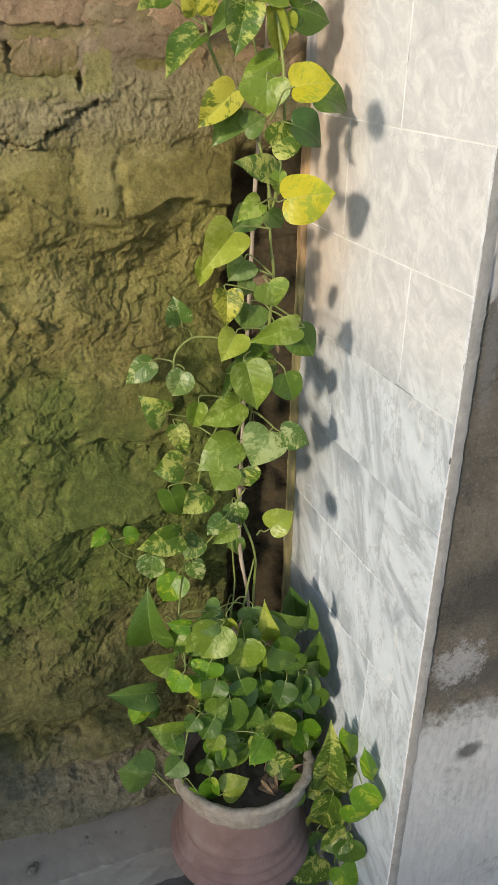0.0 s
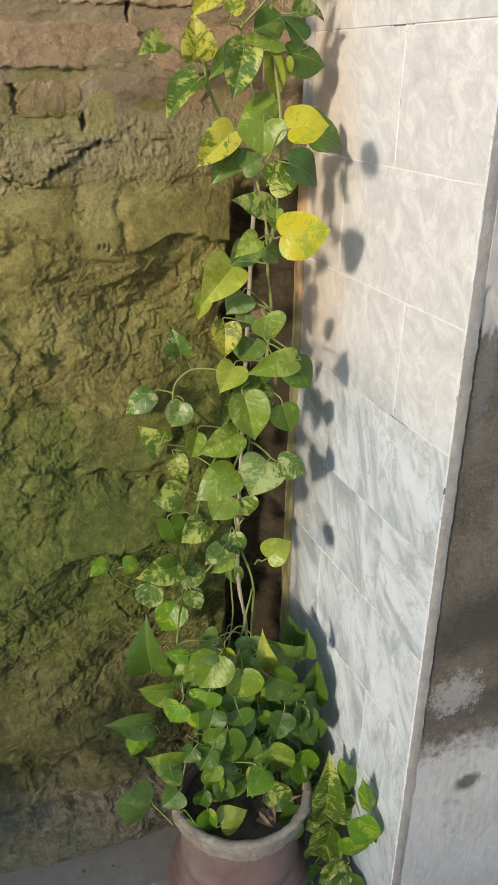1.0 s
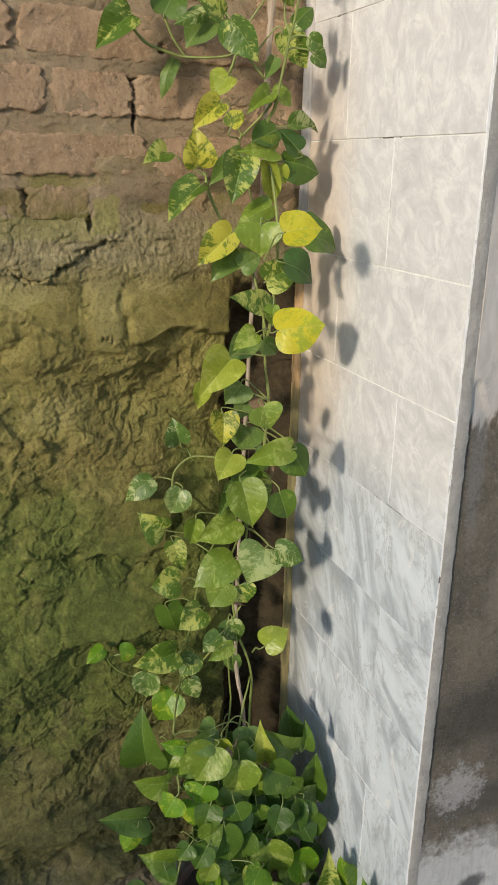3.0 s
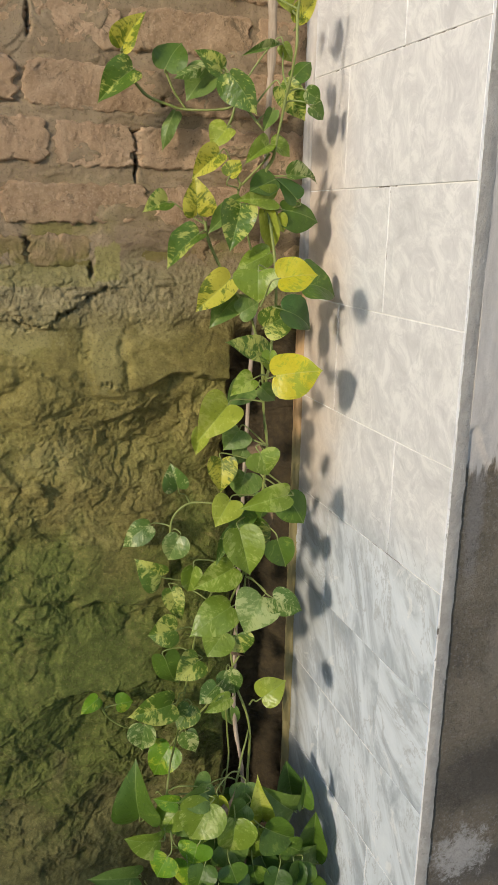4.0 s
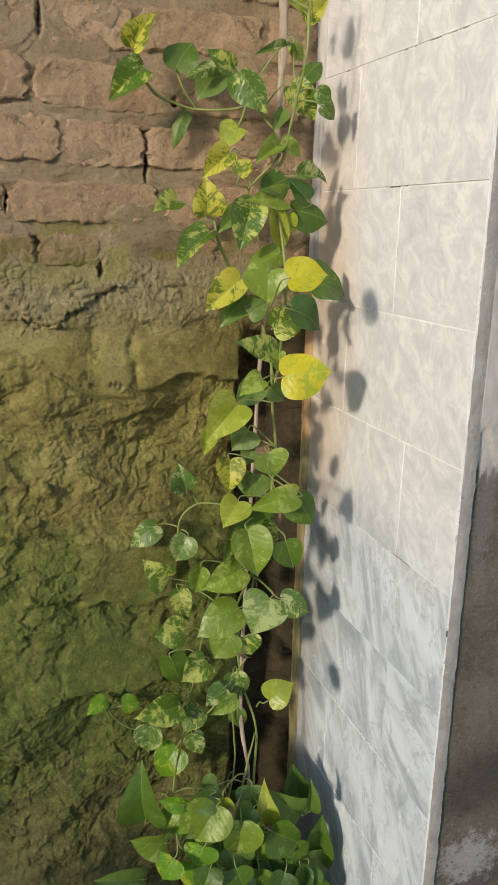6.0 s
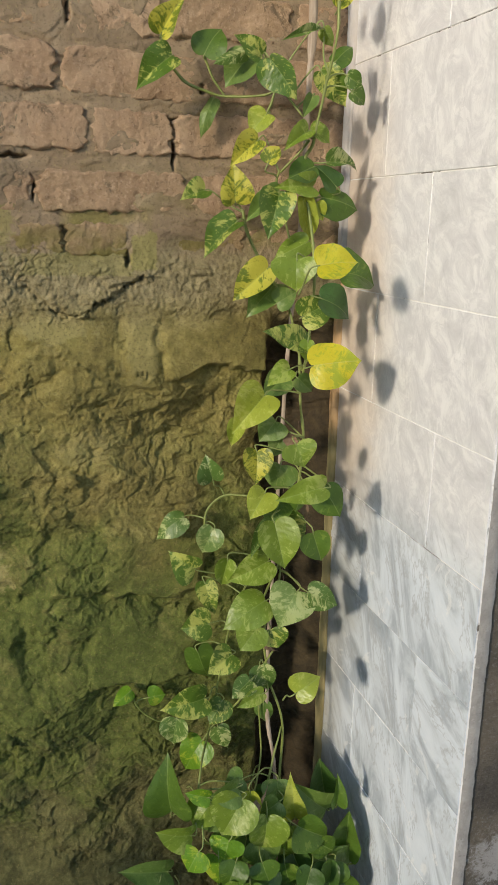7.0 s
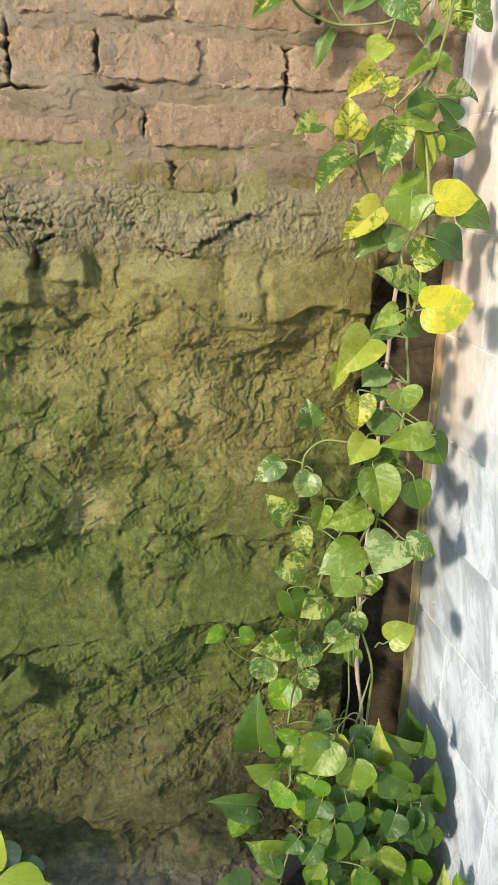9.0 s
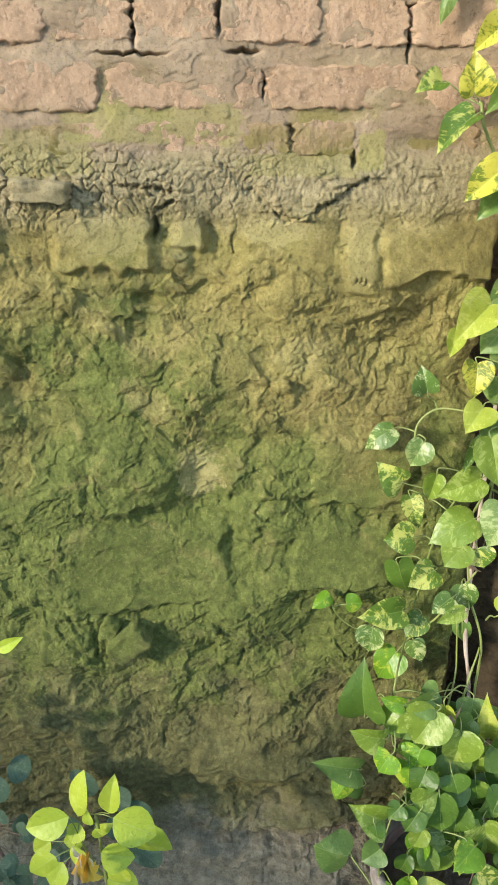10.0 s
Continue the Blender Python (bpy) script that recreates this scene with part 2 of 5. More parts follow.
def concrete_material():
    """Old render: pale smeared skim above, rough brown-black patch, blue-grey float coat below."""
    k = Mat("patched_render", 0.9)
    z, x = k.axis("Z"), k.axis("X")
    mid, fine = k.noise(7, 7, 0.66, 0.5), k.noise(210, 5, 0.8)
    grain = k.noise(75, 7, 0.8, 0.4)
    drip = k.noise(9, 4, 0.6, 0.4, k.scaled((6, 1, 0.8)))
    brush = k.noise(60, 5, 0.7, 0.3, k.scaled((2.6, 1, 0.35)))
    pale = k.ramp(k.noise(12, 7, 0.66, 0.3, k.scaled((4, 1, 0.6))), [(0.3, (0.42, 0.385, 0.35)), (0.7, (0.62, 0.575, 0.53))])
    dark = k.ramp(mid, [(0.28, (0.10, 0.085, 0.062)), (0.5, (0.205, 0.172, 0.126)), (0.75, (0.30, 0.255, 0.19))])
    dark = k.mix(k.math("MULTIPLY", k.step(fine, 0.52, 0.64), 0.55), dark, (0.36, 0.33, 0.30))
    dark = k.mix(k.math("MULTIPLY", k.step(grain, 0.54, 0.62), 0.5), dark, (0.095, 0.082, 0.07))
    low = k.ramp(mid, [(0.25, (0.44, 0.425, 0.405)), (0.75, (0.60, 0.585, 0.56))])
    low = k.mix(k.math("MULTIPLY", k.step(brush, 0.50, 0.62), 0.35), low, (0.33, 0.325, 0.315))
    low = k.mix(k.math("MULTIPLY", k.step(k.noise(30, 8, 0.8, 0.8), 0.60, 0.66), 0.5), low, (0.62, 0.61, 0.595))
    up = k.step(k.math("ADD", z, k.math("MULTIPLY", drip, 0.16)), 1.345, 1.365)
    rag = k.math("MULTIPLY_ADD", grain, 0.16, -0.08)
    foot = k.step(k.math("ADD", k.math("ADD", z, rag), k.math("MULTIPLY", mid, 0.20)), 0.71, 0.63)
    col = k.mix(up, dark, pale)
    col = k.mix(foot, col, low)
    blot = k.math("MULTIPLY", k.step(k.math("ADD", k.noise(11, 4, 0.6, 0.4), k.math("MULTIPLY", rag, 0.8)), 0.60, 0.68), foot)
    col = k.mix(k.math("MULTIPLY", blot, 0.45), col, (0.16, 0.15, 0.145))

    def spot(cx, cz, rx, rz, ragged, reach=0.45):
        dx = k.math("DIVIDE", k.math("SUBTRACT", x, cx), rx)
        dz = k.math("DIVIDE", k.math("SUBTRACT", z, cz), rz)
        d = k.math("SQRT", k.math("ADD", k.math("MULTIPLY", dx, dx), k.math("MULTIPLY", dz, dz)))
        return k.step(k.math("ADD", d, k.math("MULTIPLY", rag, ragged)), 1.0 + reach, 1.0 - reach)
    # soot-dark damp bands, a crust of pale lime and an oily blot
    for cx, cz, rx, rz, tone, amount, ragged in ((0.68, 0.82, 0.17, 0.06, (0.050, 0.046, 0.042), 0.7, 12), (0.65, 0.655, 0.12, 0.03, (0.085, 0.08, 0.075), 0.65, 16), (0.570, 0.69, 0.040, 0.035, (0.52, 0.50, 0.48), 0.85, 30),
                                                 (0.622, 0.487, 0.024, 0.017, (0.06, 0.056, 0.053), 0.85, 8), (0.60, 1.02, 0.02, 0.05, (0.34, 0.30, 0.25), 0.4, 16), (0.538, 1.22, 0.012, 0.10, (0.30, 0.29, 0.29), 0.5, 16)):
        col = k.mix(k.math("MULTIPLY", spot(cx, cz, rx, rz, ragged), amount), col, tone)
    smooth = k.math("MAXIMUM", up, foot)
    k.bump(k.noise(120, 8, 0.8, 0.5), k.math("SUBTRACT", 0.6, k.math("MULTIPLY", smooth, 0.4)), 0.006)
    k.bump(fine, k.math("SUBTRACT", 1.0, k.math("MULTIPLY", smooth, 0.7)), 0.006)
    return k.colour(col)


def cement_material(name, lo, hi, scale=14, relief=1.0):
    k = Mat(name, 0.93)
    col = k.ramp(k.noise(scale, 7, 0.7, 0.4), [(0.25, lo), (0.75, hi)])
    col = k.mix(k.math("MULTIPLY", k.step(k.noise(scale * 5, 5, 0.75), 0.58, 0.70), 0.4), col, tuple(c * 0.5 for c in lo))
    col = k.mix(k.math("MULTIPLY", k.step(k.noise(scale * 2.3, 7, 0.75, 0.6), 0.58, 0.64), 0.35), col, tuple(min(0.8, c * 1.2) for c in hi))
    k.bump(k.noise(40, 6, 0.72), 0.5 * relief, 0.005)
    k.bump(k.noise(260, 4, 0.75), 0.45 * relief, 0.002)
    return k.colour(col)


def fillet_material():
    """Old filler in the corner: bleached above, orange-stained in the middle, mossy ochre below."""
    k = Mat("stained_filler", 0.9)
    z = k.axis("Z", k.node("NewGeometry").outputs["Position"])
    n = k.noise(26, 6, 0.7, 0.4, k.scaled((1, 1, 0.25)))
    zz = k.math("ADD", z, k.math("MULTIPLY", n, 0.14))
    col = k.ramp(n, [(0.25, (0.20, 0.165, 0.070)), (0.75, (0.38, 0.31, 0.14))])
    rust = k.ramp(n, [(0.25, (0.36, 0.21, 0.09)), (0.75, (0.62, 0.42, 0.22))])
    pale = k.ramp(n, [(0.25, (0.34, 0.30, 0.27)), (0.75, (0.62, 0.58, 0.54))])
    col = k.mix(k.step(zz, 1.22, 1.30), col, rust)
    col = k.mix(k.step(zz, 1.50, 1.54), col, pale)
    k.bump(k.noise(60, 6, 0.75), 0.5, 0.003)
    return k.colour(col)


def terracotta_material():
    k = Mat("dusty_terracotta", 0.85)
    mid = k.noise(14, 5, 0.65, 0.5)
    col = k.ramp(mid, [(0.25, (0.19, 0.115, 0.098)), (0.55, (0.27, 0.172, 0.148)), (0.8, (0.37, 0.265, 0.235))])
    col = k.mix(k.math("MULTIPLY", k.step(k.noise(5, 4), 0.48, 0.7), 0.5), col, (0.42, 0.36, 0.33))
    k.bump(k.noise(80, 5, 0.7), 0.25, 0.002)
    return k.colour(col)


def leaf_material(name, green, patch, amount, vein, rough=0.37):
    """Waxy pothos blade: green ground, variegation drawn out along the side veins."""
    k = Mat(name, rough)
    r = k.random()
    x, y = k.axis("X"), k.axis("Y")
    ay = k.math("ABSOLUTE", y)
    off = k.math("MULTIPLY", r, 60.0)
    # coordinates swept along the side veins
    swept = k.node("CombineXYZ", X=k.math("SUBTRACT", x, k.math("MULTIPLY", ay, 0.6)), Y=k.math("MULTIPLY", y, 0.6), Z=off).outputs[0]
    shifted = k.node("CombineXYZ", X=x, Y=y, Z=off).outputs[0]
    n = k.noise(120, 6, 0.66, 0.8, swept)
    m = k.noise(30, 3, 0.55, 0.6, shifted)
    both = k.math("ADD", k.math("MULTIPLY", n, 0.5), k.math("MULTIPLY", m, 0.5))
    lo = 0.62 - 0.24 * amount
    mask = k.math("MULTIPLY", k.step(both, lo - 0.02, lo + 0.05), 0.92)
    base = k.mix(m, tuple(c * 0.72 for c in green), tuple(min(1, c * 1.25) for c in green))
    base = k.mix(k.math("MULTIPLY", r, 0.35), base, tuple(c * f for c, f in zip(green, (1.3, 1.1, 0.9))))
    col = k.mix(mask, base, patch)
    fleck = k.noise(190, 4, 0.7, 0.6, k.scaled((0.75, 1.6, 1), (0, 0, 0), swept))
    col = k.mix(k.math("MULTIPLY", k.step(fleck, 0.60 - 0.05 * amount, 0.66), 0.35 + 0.8 * amount), col, patch)
    col = k.mix(k.math("MULTIPLY", k.step(fleck, 0.42, 0.34), 0.45), col, tuple(c * 0.55 for c in green))
    mid = k.step(ay, 0.0011, 0.0003)
    col = k.mix(k.math("MULTIPLY", mid, 0.3), col, vein)
    ribs = k.node("TexWave", Vector=swept, Scale=38.0, Distortion=1.2, Detail=1.0).outputs["Fac"]
    k.bump(ribs, 0.09, 0.0012)
    k.bump(k.noise(55, 3, 0.5, 0, shifted), 0.5, 0.006)
    k.b.inputs["Specular IOR Level"].default_value = 0.42
    k.put(k.b.inputs["Roughness"], k.math("MULTIPLY_ADD", r, 0.14, rough - 0.04))
    k.colour(col)
    # light passes through the blade
    tr = k.node("BsdfTranslucent")
    k.put(tr.inputs["Color"], col)
    mx = k.t.nodes.new("ShaderNodeMixShader")
    mx.inputs[0].default_value = 0.30
    out = k.t.nodes["Material Output"]
    k.t.links.new(k.b.outputs[0], mx.inputs[1])
    k.t.links.new(tr.outputs[0], mx.inputs[2])
    k.t.links.new(mx.outputs[0], out.inputs["Surface"])
    return k.m


def plain_material(name, lo, hi, scale=40, rough=0.6, stretch=(1, 1, 1), bump=0.3):
    k = Mat(name, rough)
    n = k.noise(scale, 5, 0.6, 0.3, k.scaled(stretch))
    k.bump(n, bump, 0.002)
    return k.colour(k.ramp(n, [(0.25, lo), (0.75, hi)]))


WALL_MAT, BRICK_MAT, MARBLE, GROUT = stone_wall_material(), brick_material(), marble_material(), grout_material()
RENDER_MAT = concrete_material()
LEDGE_MAT = cement_material("trowelled_cement", (0.32, 0.265, 0.205), (0.50, 0.43, 0.345), 9, 0.45)
GROUND_MAT = cement_material("dusty_ground", (0.10, 0.09, 0.08), (0.22, 0.20, 0.18))
RIM_MAT = cement_material("limescale_crust", (0.19, 0.15, 0.112), (0.56, 0.49, 0.40), 22, 1.8)
STRIP_MAT = cement_material("grey_cement_edge", (0.25, 0.23, 0.205), (0.47, 0.44, 0.40), 24, 1.4)
OCHRE_MAT = fillet_material()
POT_MAT = terracotta_material()
SOIL_MAT = cement_material("dark_soil", (0.045, 0.033, 0.024), (0.16, 0.125, 0.09), 60)
STEM_MAT = plain_material("green_stem", (0.13, 0.17, 0.035), (0.27, 0.30, 0.08), 30, 0.5, (1, 1, 0.3))
PETIOLE_MAT = plain_material("pale_green_stalk", (0.16, 0.21, 0.05), (0.30, 0.34, 0.11), 30, 0.5)
WOOD_MAT = plain_material("weathered_wood", (0.20, 0.145, 0.10), (0.55, 0.45, 0.35), 60, 0.8, (3, 3, 0.25), 0.6)
TWIG_MAT = plain_material("dry_twig", (0.09, 0.055, 0.035), (0.22, 0.15, 0.10), 60, 0.85)
VEIN = (0.34, 0.42, 0.13)
LEAF_MATS = {
    "g": leaf_material("leaf_green", (0.088, 0.168, 0.022), (0.18, 0.26, 0.042), 0.15, VEIN),
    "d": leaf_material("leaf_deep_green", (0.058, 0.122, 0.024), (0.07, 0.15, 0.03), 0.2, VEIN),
    "l": leaf_material("leaf_light_green", (0.19, 0.285, 0.032), (0.36, 0.43, 0.10), 0.36, VEIN),
    "m": leaf_material("leaf_lime", (0.32, 0.39, 0.045), (0.47, 0.50, 0.10), 0.35, VEIN),
    "y": leaf_material("leaf_yellow", (0.58, 0.53, 0.028), (0.36, 0.42, 0.03), 0.42, (0.6, 0.55, 0.2)),
    "o": leaf_material("leaf_olive", (0.135, 0.225, 0.048), (0.23, 0.31, 0.085), 0.3, VEIN),
    "v": leaf_material("leaf_variegated", (0.098, 0.182, 0.022), (0.52, 0.54, 0.13), 0.42, VEIN),
    "a": leaf_material("leaf_gold_variegated", (0.155, 0.215, 0.022), (0.58, 0.54, 0.07), 0.66, VEIN),
    "p": leaf_material("leaf_pale_variegated", (0.105, 0.190, 0.035), (0.50, 0.54, 0.23), 0.40, VEIN),
    # pale variegation whose colour also holds the blade's sheen
    "c": leaf_material("leaf_cream_sheen", (0.17, 0.265, 0.07), (0.38, 0.44, 0.17), 0.55, VEIN),
    "b": leaf_material("leaf_bright_green", (0.140, 0.290, 0.018), (0.38, 0.46, 0.04), 0.30, VEIN),
}
SHRUB_MAT = leaf_material("shrub_leaf", (0.42, 0.53, 0.045), (0.52, 0.60, 0.09), 0.3, (0.5, 0.55, 0.2), 0.5)
ROUND_MAT = leaf_material("blue_green_leaf", (0.090, 0.150, 0.088), (0.15, 0.21, 0.13), 0.3, (0.2, 0.26, 0.15), 0.55)

# ---- mesh helpers ----


def mesh_object(name, verts, faces, material, parent=None, label="", smooth=True):
    me = bpy.data.meshes.new(name)
    me.from_pydata([tuple(v) for v in verts], [], faces)
    me.polygons.foreach_set("use_smooth", [smooth] * len(me.polygons))
    me.materials.append(material)
    me.update()
    ob = new(name, me)
    ob.parent = parent
    if label:
        tagged(ob, label)
    return ob


def sheet_object(name, P, quads, rear, sides, material, parent=None, label=""):
    """A large grid with a closed back, filled straight from arrays."""
    n0 = len(P)
    co = np.concatenate([P, np.array(rear)])
    m = len(rear) // 2
    rimq = np.array(sides)
    flat = np.concatenate([quads.reshape(-1), rimq.reshape(-1), np.arange(n0 + m, n0 + 2 * m)]).astype(np.int32)
    count = len(quads) + len(rimq) + 1
    me = bpy.data.meshes.new(name)
    me.vertices.add(len(co))
    me.vertices.foreach_set("co", co.astype(np.float32).reshape(-1))
    me.loops.add(len(flat))
    me.loops.foreach_set("vertex_index", flat)
    me.polygons.add(count)
    me.polygons.foreach_set("loop_start", np.arange(count, dtype=np.int32) * 4)
    me.polygons.foreach_set("use_smooth", np.ones(count, dtype=bool))
    me.update(calc_edges=True)
    me.validate()
    me.materials.append(material)
    ob = new(name, me)
    ob.parent = parent
    if label:
        tagged(ob, label)
    return ob


def part(name, bm, material, parent=None, label="", smooth=False):
    me = bpy.data.meshes.new(name)
    bm.to_mesh(me)
    bm.free()
    me.polygons.foreach_set("use_smooth", [smooth] * len(me.polygons))
    me.materials.append(material)
    ob = new(name, me)
    ob.parent = parent
    if label:
        tagged(ob, label)
    return ob


def spline(points, steps=5):
    """Points on a smooth line through the given ones."""
    p = [Vector(q) for q in points]
    p = [2 * p[0] - p[1], *p, 2 * p[-1] - p[-2]]
    out = []
    for a, b, c, d in zip(p, p[1:], p[2:], p[3:]):
        for i in range(steps):
            t = i / steps
            out.append(0.5 * (2 * b + (c - a) * t + (2 * a - 5 * b + 4 * c - d) * t * t + (3 * b - a - 3 * c + d) * t ** 3))
    return out + [p[-2]]


def tube(points, radius, sides=7, knobs=0.0):
    """Vertices and faces of a rounded tube; radius: a number or a function of 0 to 1."""
    verts, faces, n = [], [], len(points)
    u = Vector((0.3, 0.9, 0.2))
    for i, p in enumerate(points):
        d = (points[min(i + 1, n - 1)] - points[max(i - 1, 0)]).normalized()
        u = (u - d * u.dot(d)).normalized()
        w = d.cross(u)
        r = radius(i / (n - 1)) if callable(radius) else radius
        r *= 1 + knobs * noise.noise(p * 70)
        for s in range(sides):
            a = 2 * math.pi * s / sides
            verts.append(p + r * (u * math.cos(a) + w * math.sin(a)))
    for i in range(n - 1):
        for s in range(sides):
            t = (s + 1) % sides
            faces.append((i * sides + s, i * sides + t, (i + 1) * sides + t, (i + 1) * sides + s))
    faces.append(tuple(reversed(range(sides))))
    faces.append(tuple(range((n - 1) * sides, n * sides)))
    return verts, faces


# ---- smooth noise on arrays ----
_perm = np.random.RandomState(7).permutation(512)
_grad = np.random.RandomState(8).uniform(0, 2 * np.pi, 512)


def pnoise(x, z):
    xi, zi = np.floor(x).astype(int), np.floor(z).astype(int)
    xf, zf = x - xi, z - zi

    def corner(i, j):
        a = _grad[_perm[(_perm[(xi + i) % 512] + zi + j) % 512]]
        return np.cos(a) * (xf - i) + np.sin(a) * (zf - j)
    u, v = xf ** 3 * (xf * (xf * 6 - 15) + 10), zf ** 3 * (zf * (zf * 6 - 15) + 10)
    a = corner(0, 0) * (1 - u) + corner(1, 0) * u
    b = corner(0, 1) * (1 - u) + corner(1, 1) * u
    return 1.5 * (a * (1 - v) + b * v)


def fbm(x, z, octaves=4, gain=0.5):
    s, amp = 0, 1.0
    for o in range(octaves):
        s = s + amp * pnoise(x * 2 ** o + 17.3 * o, z * 2 ** o + 9.1 * o)
        amp *= gain
    return s


def facets(x, z, seed, tilt=1.0):
    """Chipped stone: each cell of an uneven net is a small tilted plane. Returns height and nearness to the seam."""
    rs = np.random.RandomState(seed)
    jx, jz, gx, gz, hh = (rs.uniform(-1, 1, (64, 64)) for _ in range(5))
    xi, zi = np.floor(x).astype(int), np.floor(z).astype(int)
    best, second = np.full(x.shape, 9.0), np.full(x.shape, 9.0)
    out = np.zeros(x.shape)
    for i in (-1, 0, 1):
        for j in (-1, 0, 1):
            cx, cz = (xi + i) % 64, (zi + j) % 64
            dx = x - (xi + i + 0.5 + 0.42 * jx[cx, cz])
            dz = z - (zi + j + 0.5 + 0.42 * jz[cx, cz])
            d = dx * dx + dz * dz
            hgt = hh[cx, cz] * 0.5 + tilt * (gx[cx, cz] * dx + gz[cx, cz] * dz)
            closer = d < best
            second = np.where(closer, best, np.minimum(second, d))
            out = np.where(closer, hgt, out)
            best = np.where(closer, d, best)
    return out, np.sqrt(second) - np.sqrt(best)


def ease(v, lo, hi):
    t = np.clip((v - lo) / (hi - lo), 0, 1)
    return t * t * (3 - 2 * t)

# ---- the old wall ----
WALL_Y, CORNER_X = 1.262, 0.495


def flakes(f, n, sharp):
    """Scaly layers: a smooth field broken into flat shelves with crisp edges."""
    v = f * n
    k = np.floor(v)
    return (k + 0.35 * (v - k) + 0.65 * ease(v - k, 1 - sharp, 1)) / n


def wall_relief(x, z):
    """How far the wall's face stands out towards the yard."""
    wx = x + 0.018 * fbm(x * 9, z * 9, 3) + 0.004 * fbm(x * 40 + 5, z * 40, 2)
    wz = z + 0.014 * fbm(x * 9 + 31, z * 9 + 7, 3) + 0.0035 * fbm(x * 40 + 9, z * 40 + 3, 2)
    stone = ease(wz + 0.02 * fbm(x * 7 + 2, z * 2, 3), 1.50, 1.42)
    big, join = facets(wx / 0.15, wz / 0.105, 3, 0.9)
    big = big * ease(join, 0.0, 0.35)
    mid, seam = facets(wx / 0.066, wz / 0.050, 5, 0.9)
    small, _ = facets(wx / 0.025, wz / 0.019, 6, 0.9)
    chip, _ = facets(wx / 0.0105 + 5, wz / 0.0085, 14, 1.0)
    patch = ease(fbm(x * 6 + 40, z * 7, 2), -0.25, 0.45)
    h = 0.022 * fbm(x * 4.2, z * 4.6, 2) + 0.012 * big + 0.004 * fbm(wx * 13, wz * 16, 2)
    h = h + 0.0090 * flakes(fbm(wx * 6 + 3, wz * 8 + 1, 4, 0.5), 4, 0.18) + 0.0036 * flakes(fbm(wx * 17 + 8, wz * 23, 3, 0.5), 3, 0.25)
    h = h + (0.0046 + 0.0020 * patch) * mid + (0.0022 + 0.0016 * patch) * small + (0.0009 + 0.0009 * patch) * chip
    h = h + (0.0003 + 0.0008 * patch) * fbm(wx * 48, wz * 60, 4, 0.6) + 0.0009 * fbm(x * 150, z * 150, 2)
    h = h * stone
    # blocks: left, right, foot, head, how proud
    for x0, x1, z0, z1, proud in ((0.19, 0.42, 1.312, 1.392, 0.018), (0.132, 0.186, 1.300, 1.400, 0.013), (0.055, 0.125, 1.330, 1.405, 0.008), (-0.133, -0.088, 1.352, 1.415, 0.006), (-0.025, 0.072, 1.370, 1.405, 0.007), (-0.316, -0.046, 0.738, 0.895, 0.009), (-0.30, -0.16, 1.33, 1.425, 0.014),
                                  (0.06, 0.24, 0.765, 0.89, 0.014), (0.10, 0.27, 0.925, 1.04, 0.012), (-0.12, 0.03, 0.30, 0.42, 0.010)):
        b = ease(wx, x0 - 0.006, x0 + 0.012) * ease(wx, x1 + 0.006, x1 - 0.012) * ease(wz, z0 - 0.003, z0 + 0.008) * ease(wz, z1 + 0.02, z1 - 0.03)
        h = h * (1 - 0.7 * b) + proud * b
    # overhanging lips: sharp below, fading upwards
    for x0, x1, za, zb, out in ((0.085, 0.275, 0.585, 0.548, 0.018), (0.02, 0.22, 0.760, 0.742, 0.014), (0.12, 0.26, 0.918, 0.900, 0.012), (-0.36, -0.20, 0.72, 0.73, 0.012),
                                (-0.45, -0.2, 0.50, 0.47, 0.012), (-0.12, 0.06, 1.16, 1.15, 0.008), (0.05, 0.20, 1.335, 1.30, 0.010), (-0.3, 0.1, 0.235, 0.215, 0.014)):
        edge = za + (zb - za) * np.clip((wx - x0) / (x1 - x0), 0, 1) + 0.010 * fbm(x * 24 + za * 50, z * 6, 3)
        h = h + 0.5 * out * ease(wx, x0 - 0.02, x0 + 0.03) * ease(wx, x1 + 0.02, x1 - 0.03) * ease(wz, edge - 0.003, edge + 0.004) * ease(wz, edge + 0.10, edge + 0.01)
    # pale chip and hollows
    for cx, cz, rx, rz, dep in ((-0.10, 0.985, 0.03, 0.05, -0.004), (0.33, 1.16, 0.09, 0.13, -0.016), (0.18, 0.50, 0.10, 0.045, -0.012), (-0.169, 1.291, 0.018, 0.010, -0.020),
                                (-0.165, 1.40, 0.008, 0.028, -0.03), (-0.395, 1.13, 0.02, 0.03, -0.015), (0.046, 1.529, 0.010, 0.006, -0.012), (0.145, 1.455, 0.020, 0.006, -0.014),
                                (0.09, 0.426, 0.010, 0.012, -0.012), (-0.026, 0.616, 0.004, 0.016, -0.010), (-0.168, 0.43, 0.003, 0.012, -0.01)):
        h = h + dep * np.exp(-(((wx - cx) / rx) ** 2 + ((wz - cz) / rz) ** 2) ** 1.5)
    # crumbling bed of lime and grit under the first course
    wob = 0.022 * fbm(x * 7 + 2, z * 2, 3)
    bed = ease(wz + wob, 1.37, 1.425) * ease(wz + wob, 1.525, 1.465)
    lump, lseam = facets(wx / 0.016 + 11, wz / 0.013, 9, 0.8)
    grit = ease(fbm(x * 5 + 3, z * 3, 2) * 0.3 - x, 0.02, 0.20)
    tone, sand = facets(wx / 0.0085 + 3, wz / 0.0070, 21, 0.0)
    _, gravel = facets(wx / 0.019 + 7, wz / 0.015, 23, 0.0)
    h = h * (1 - 0.75 * bed)
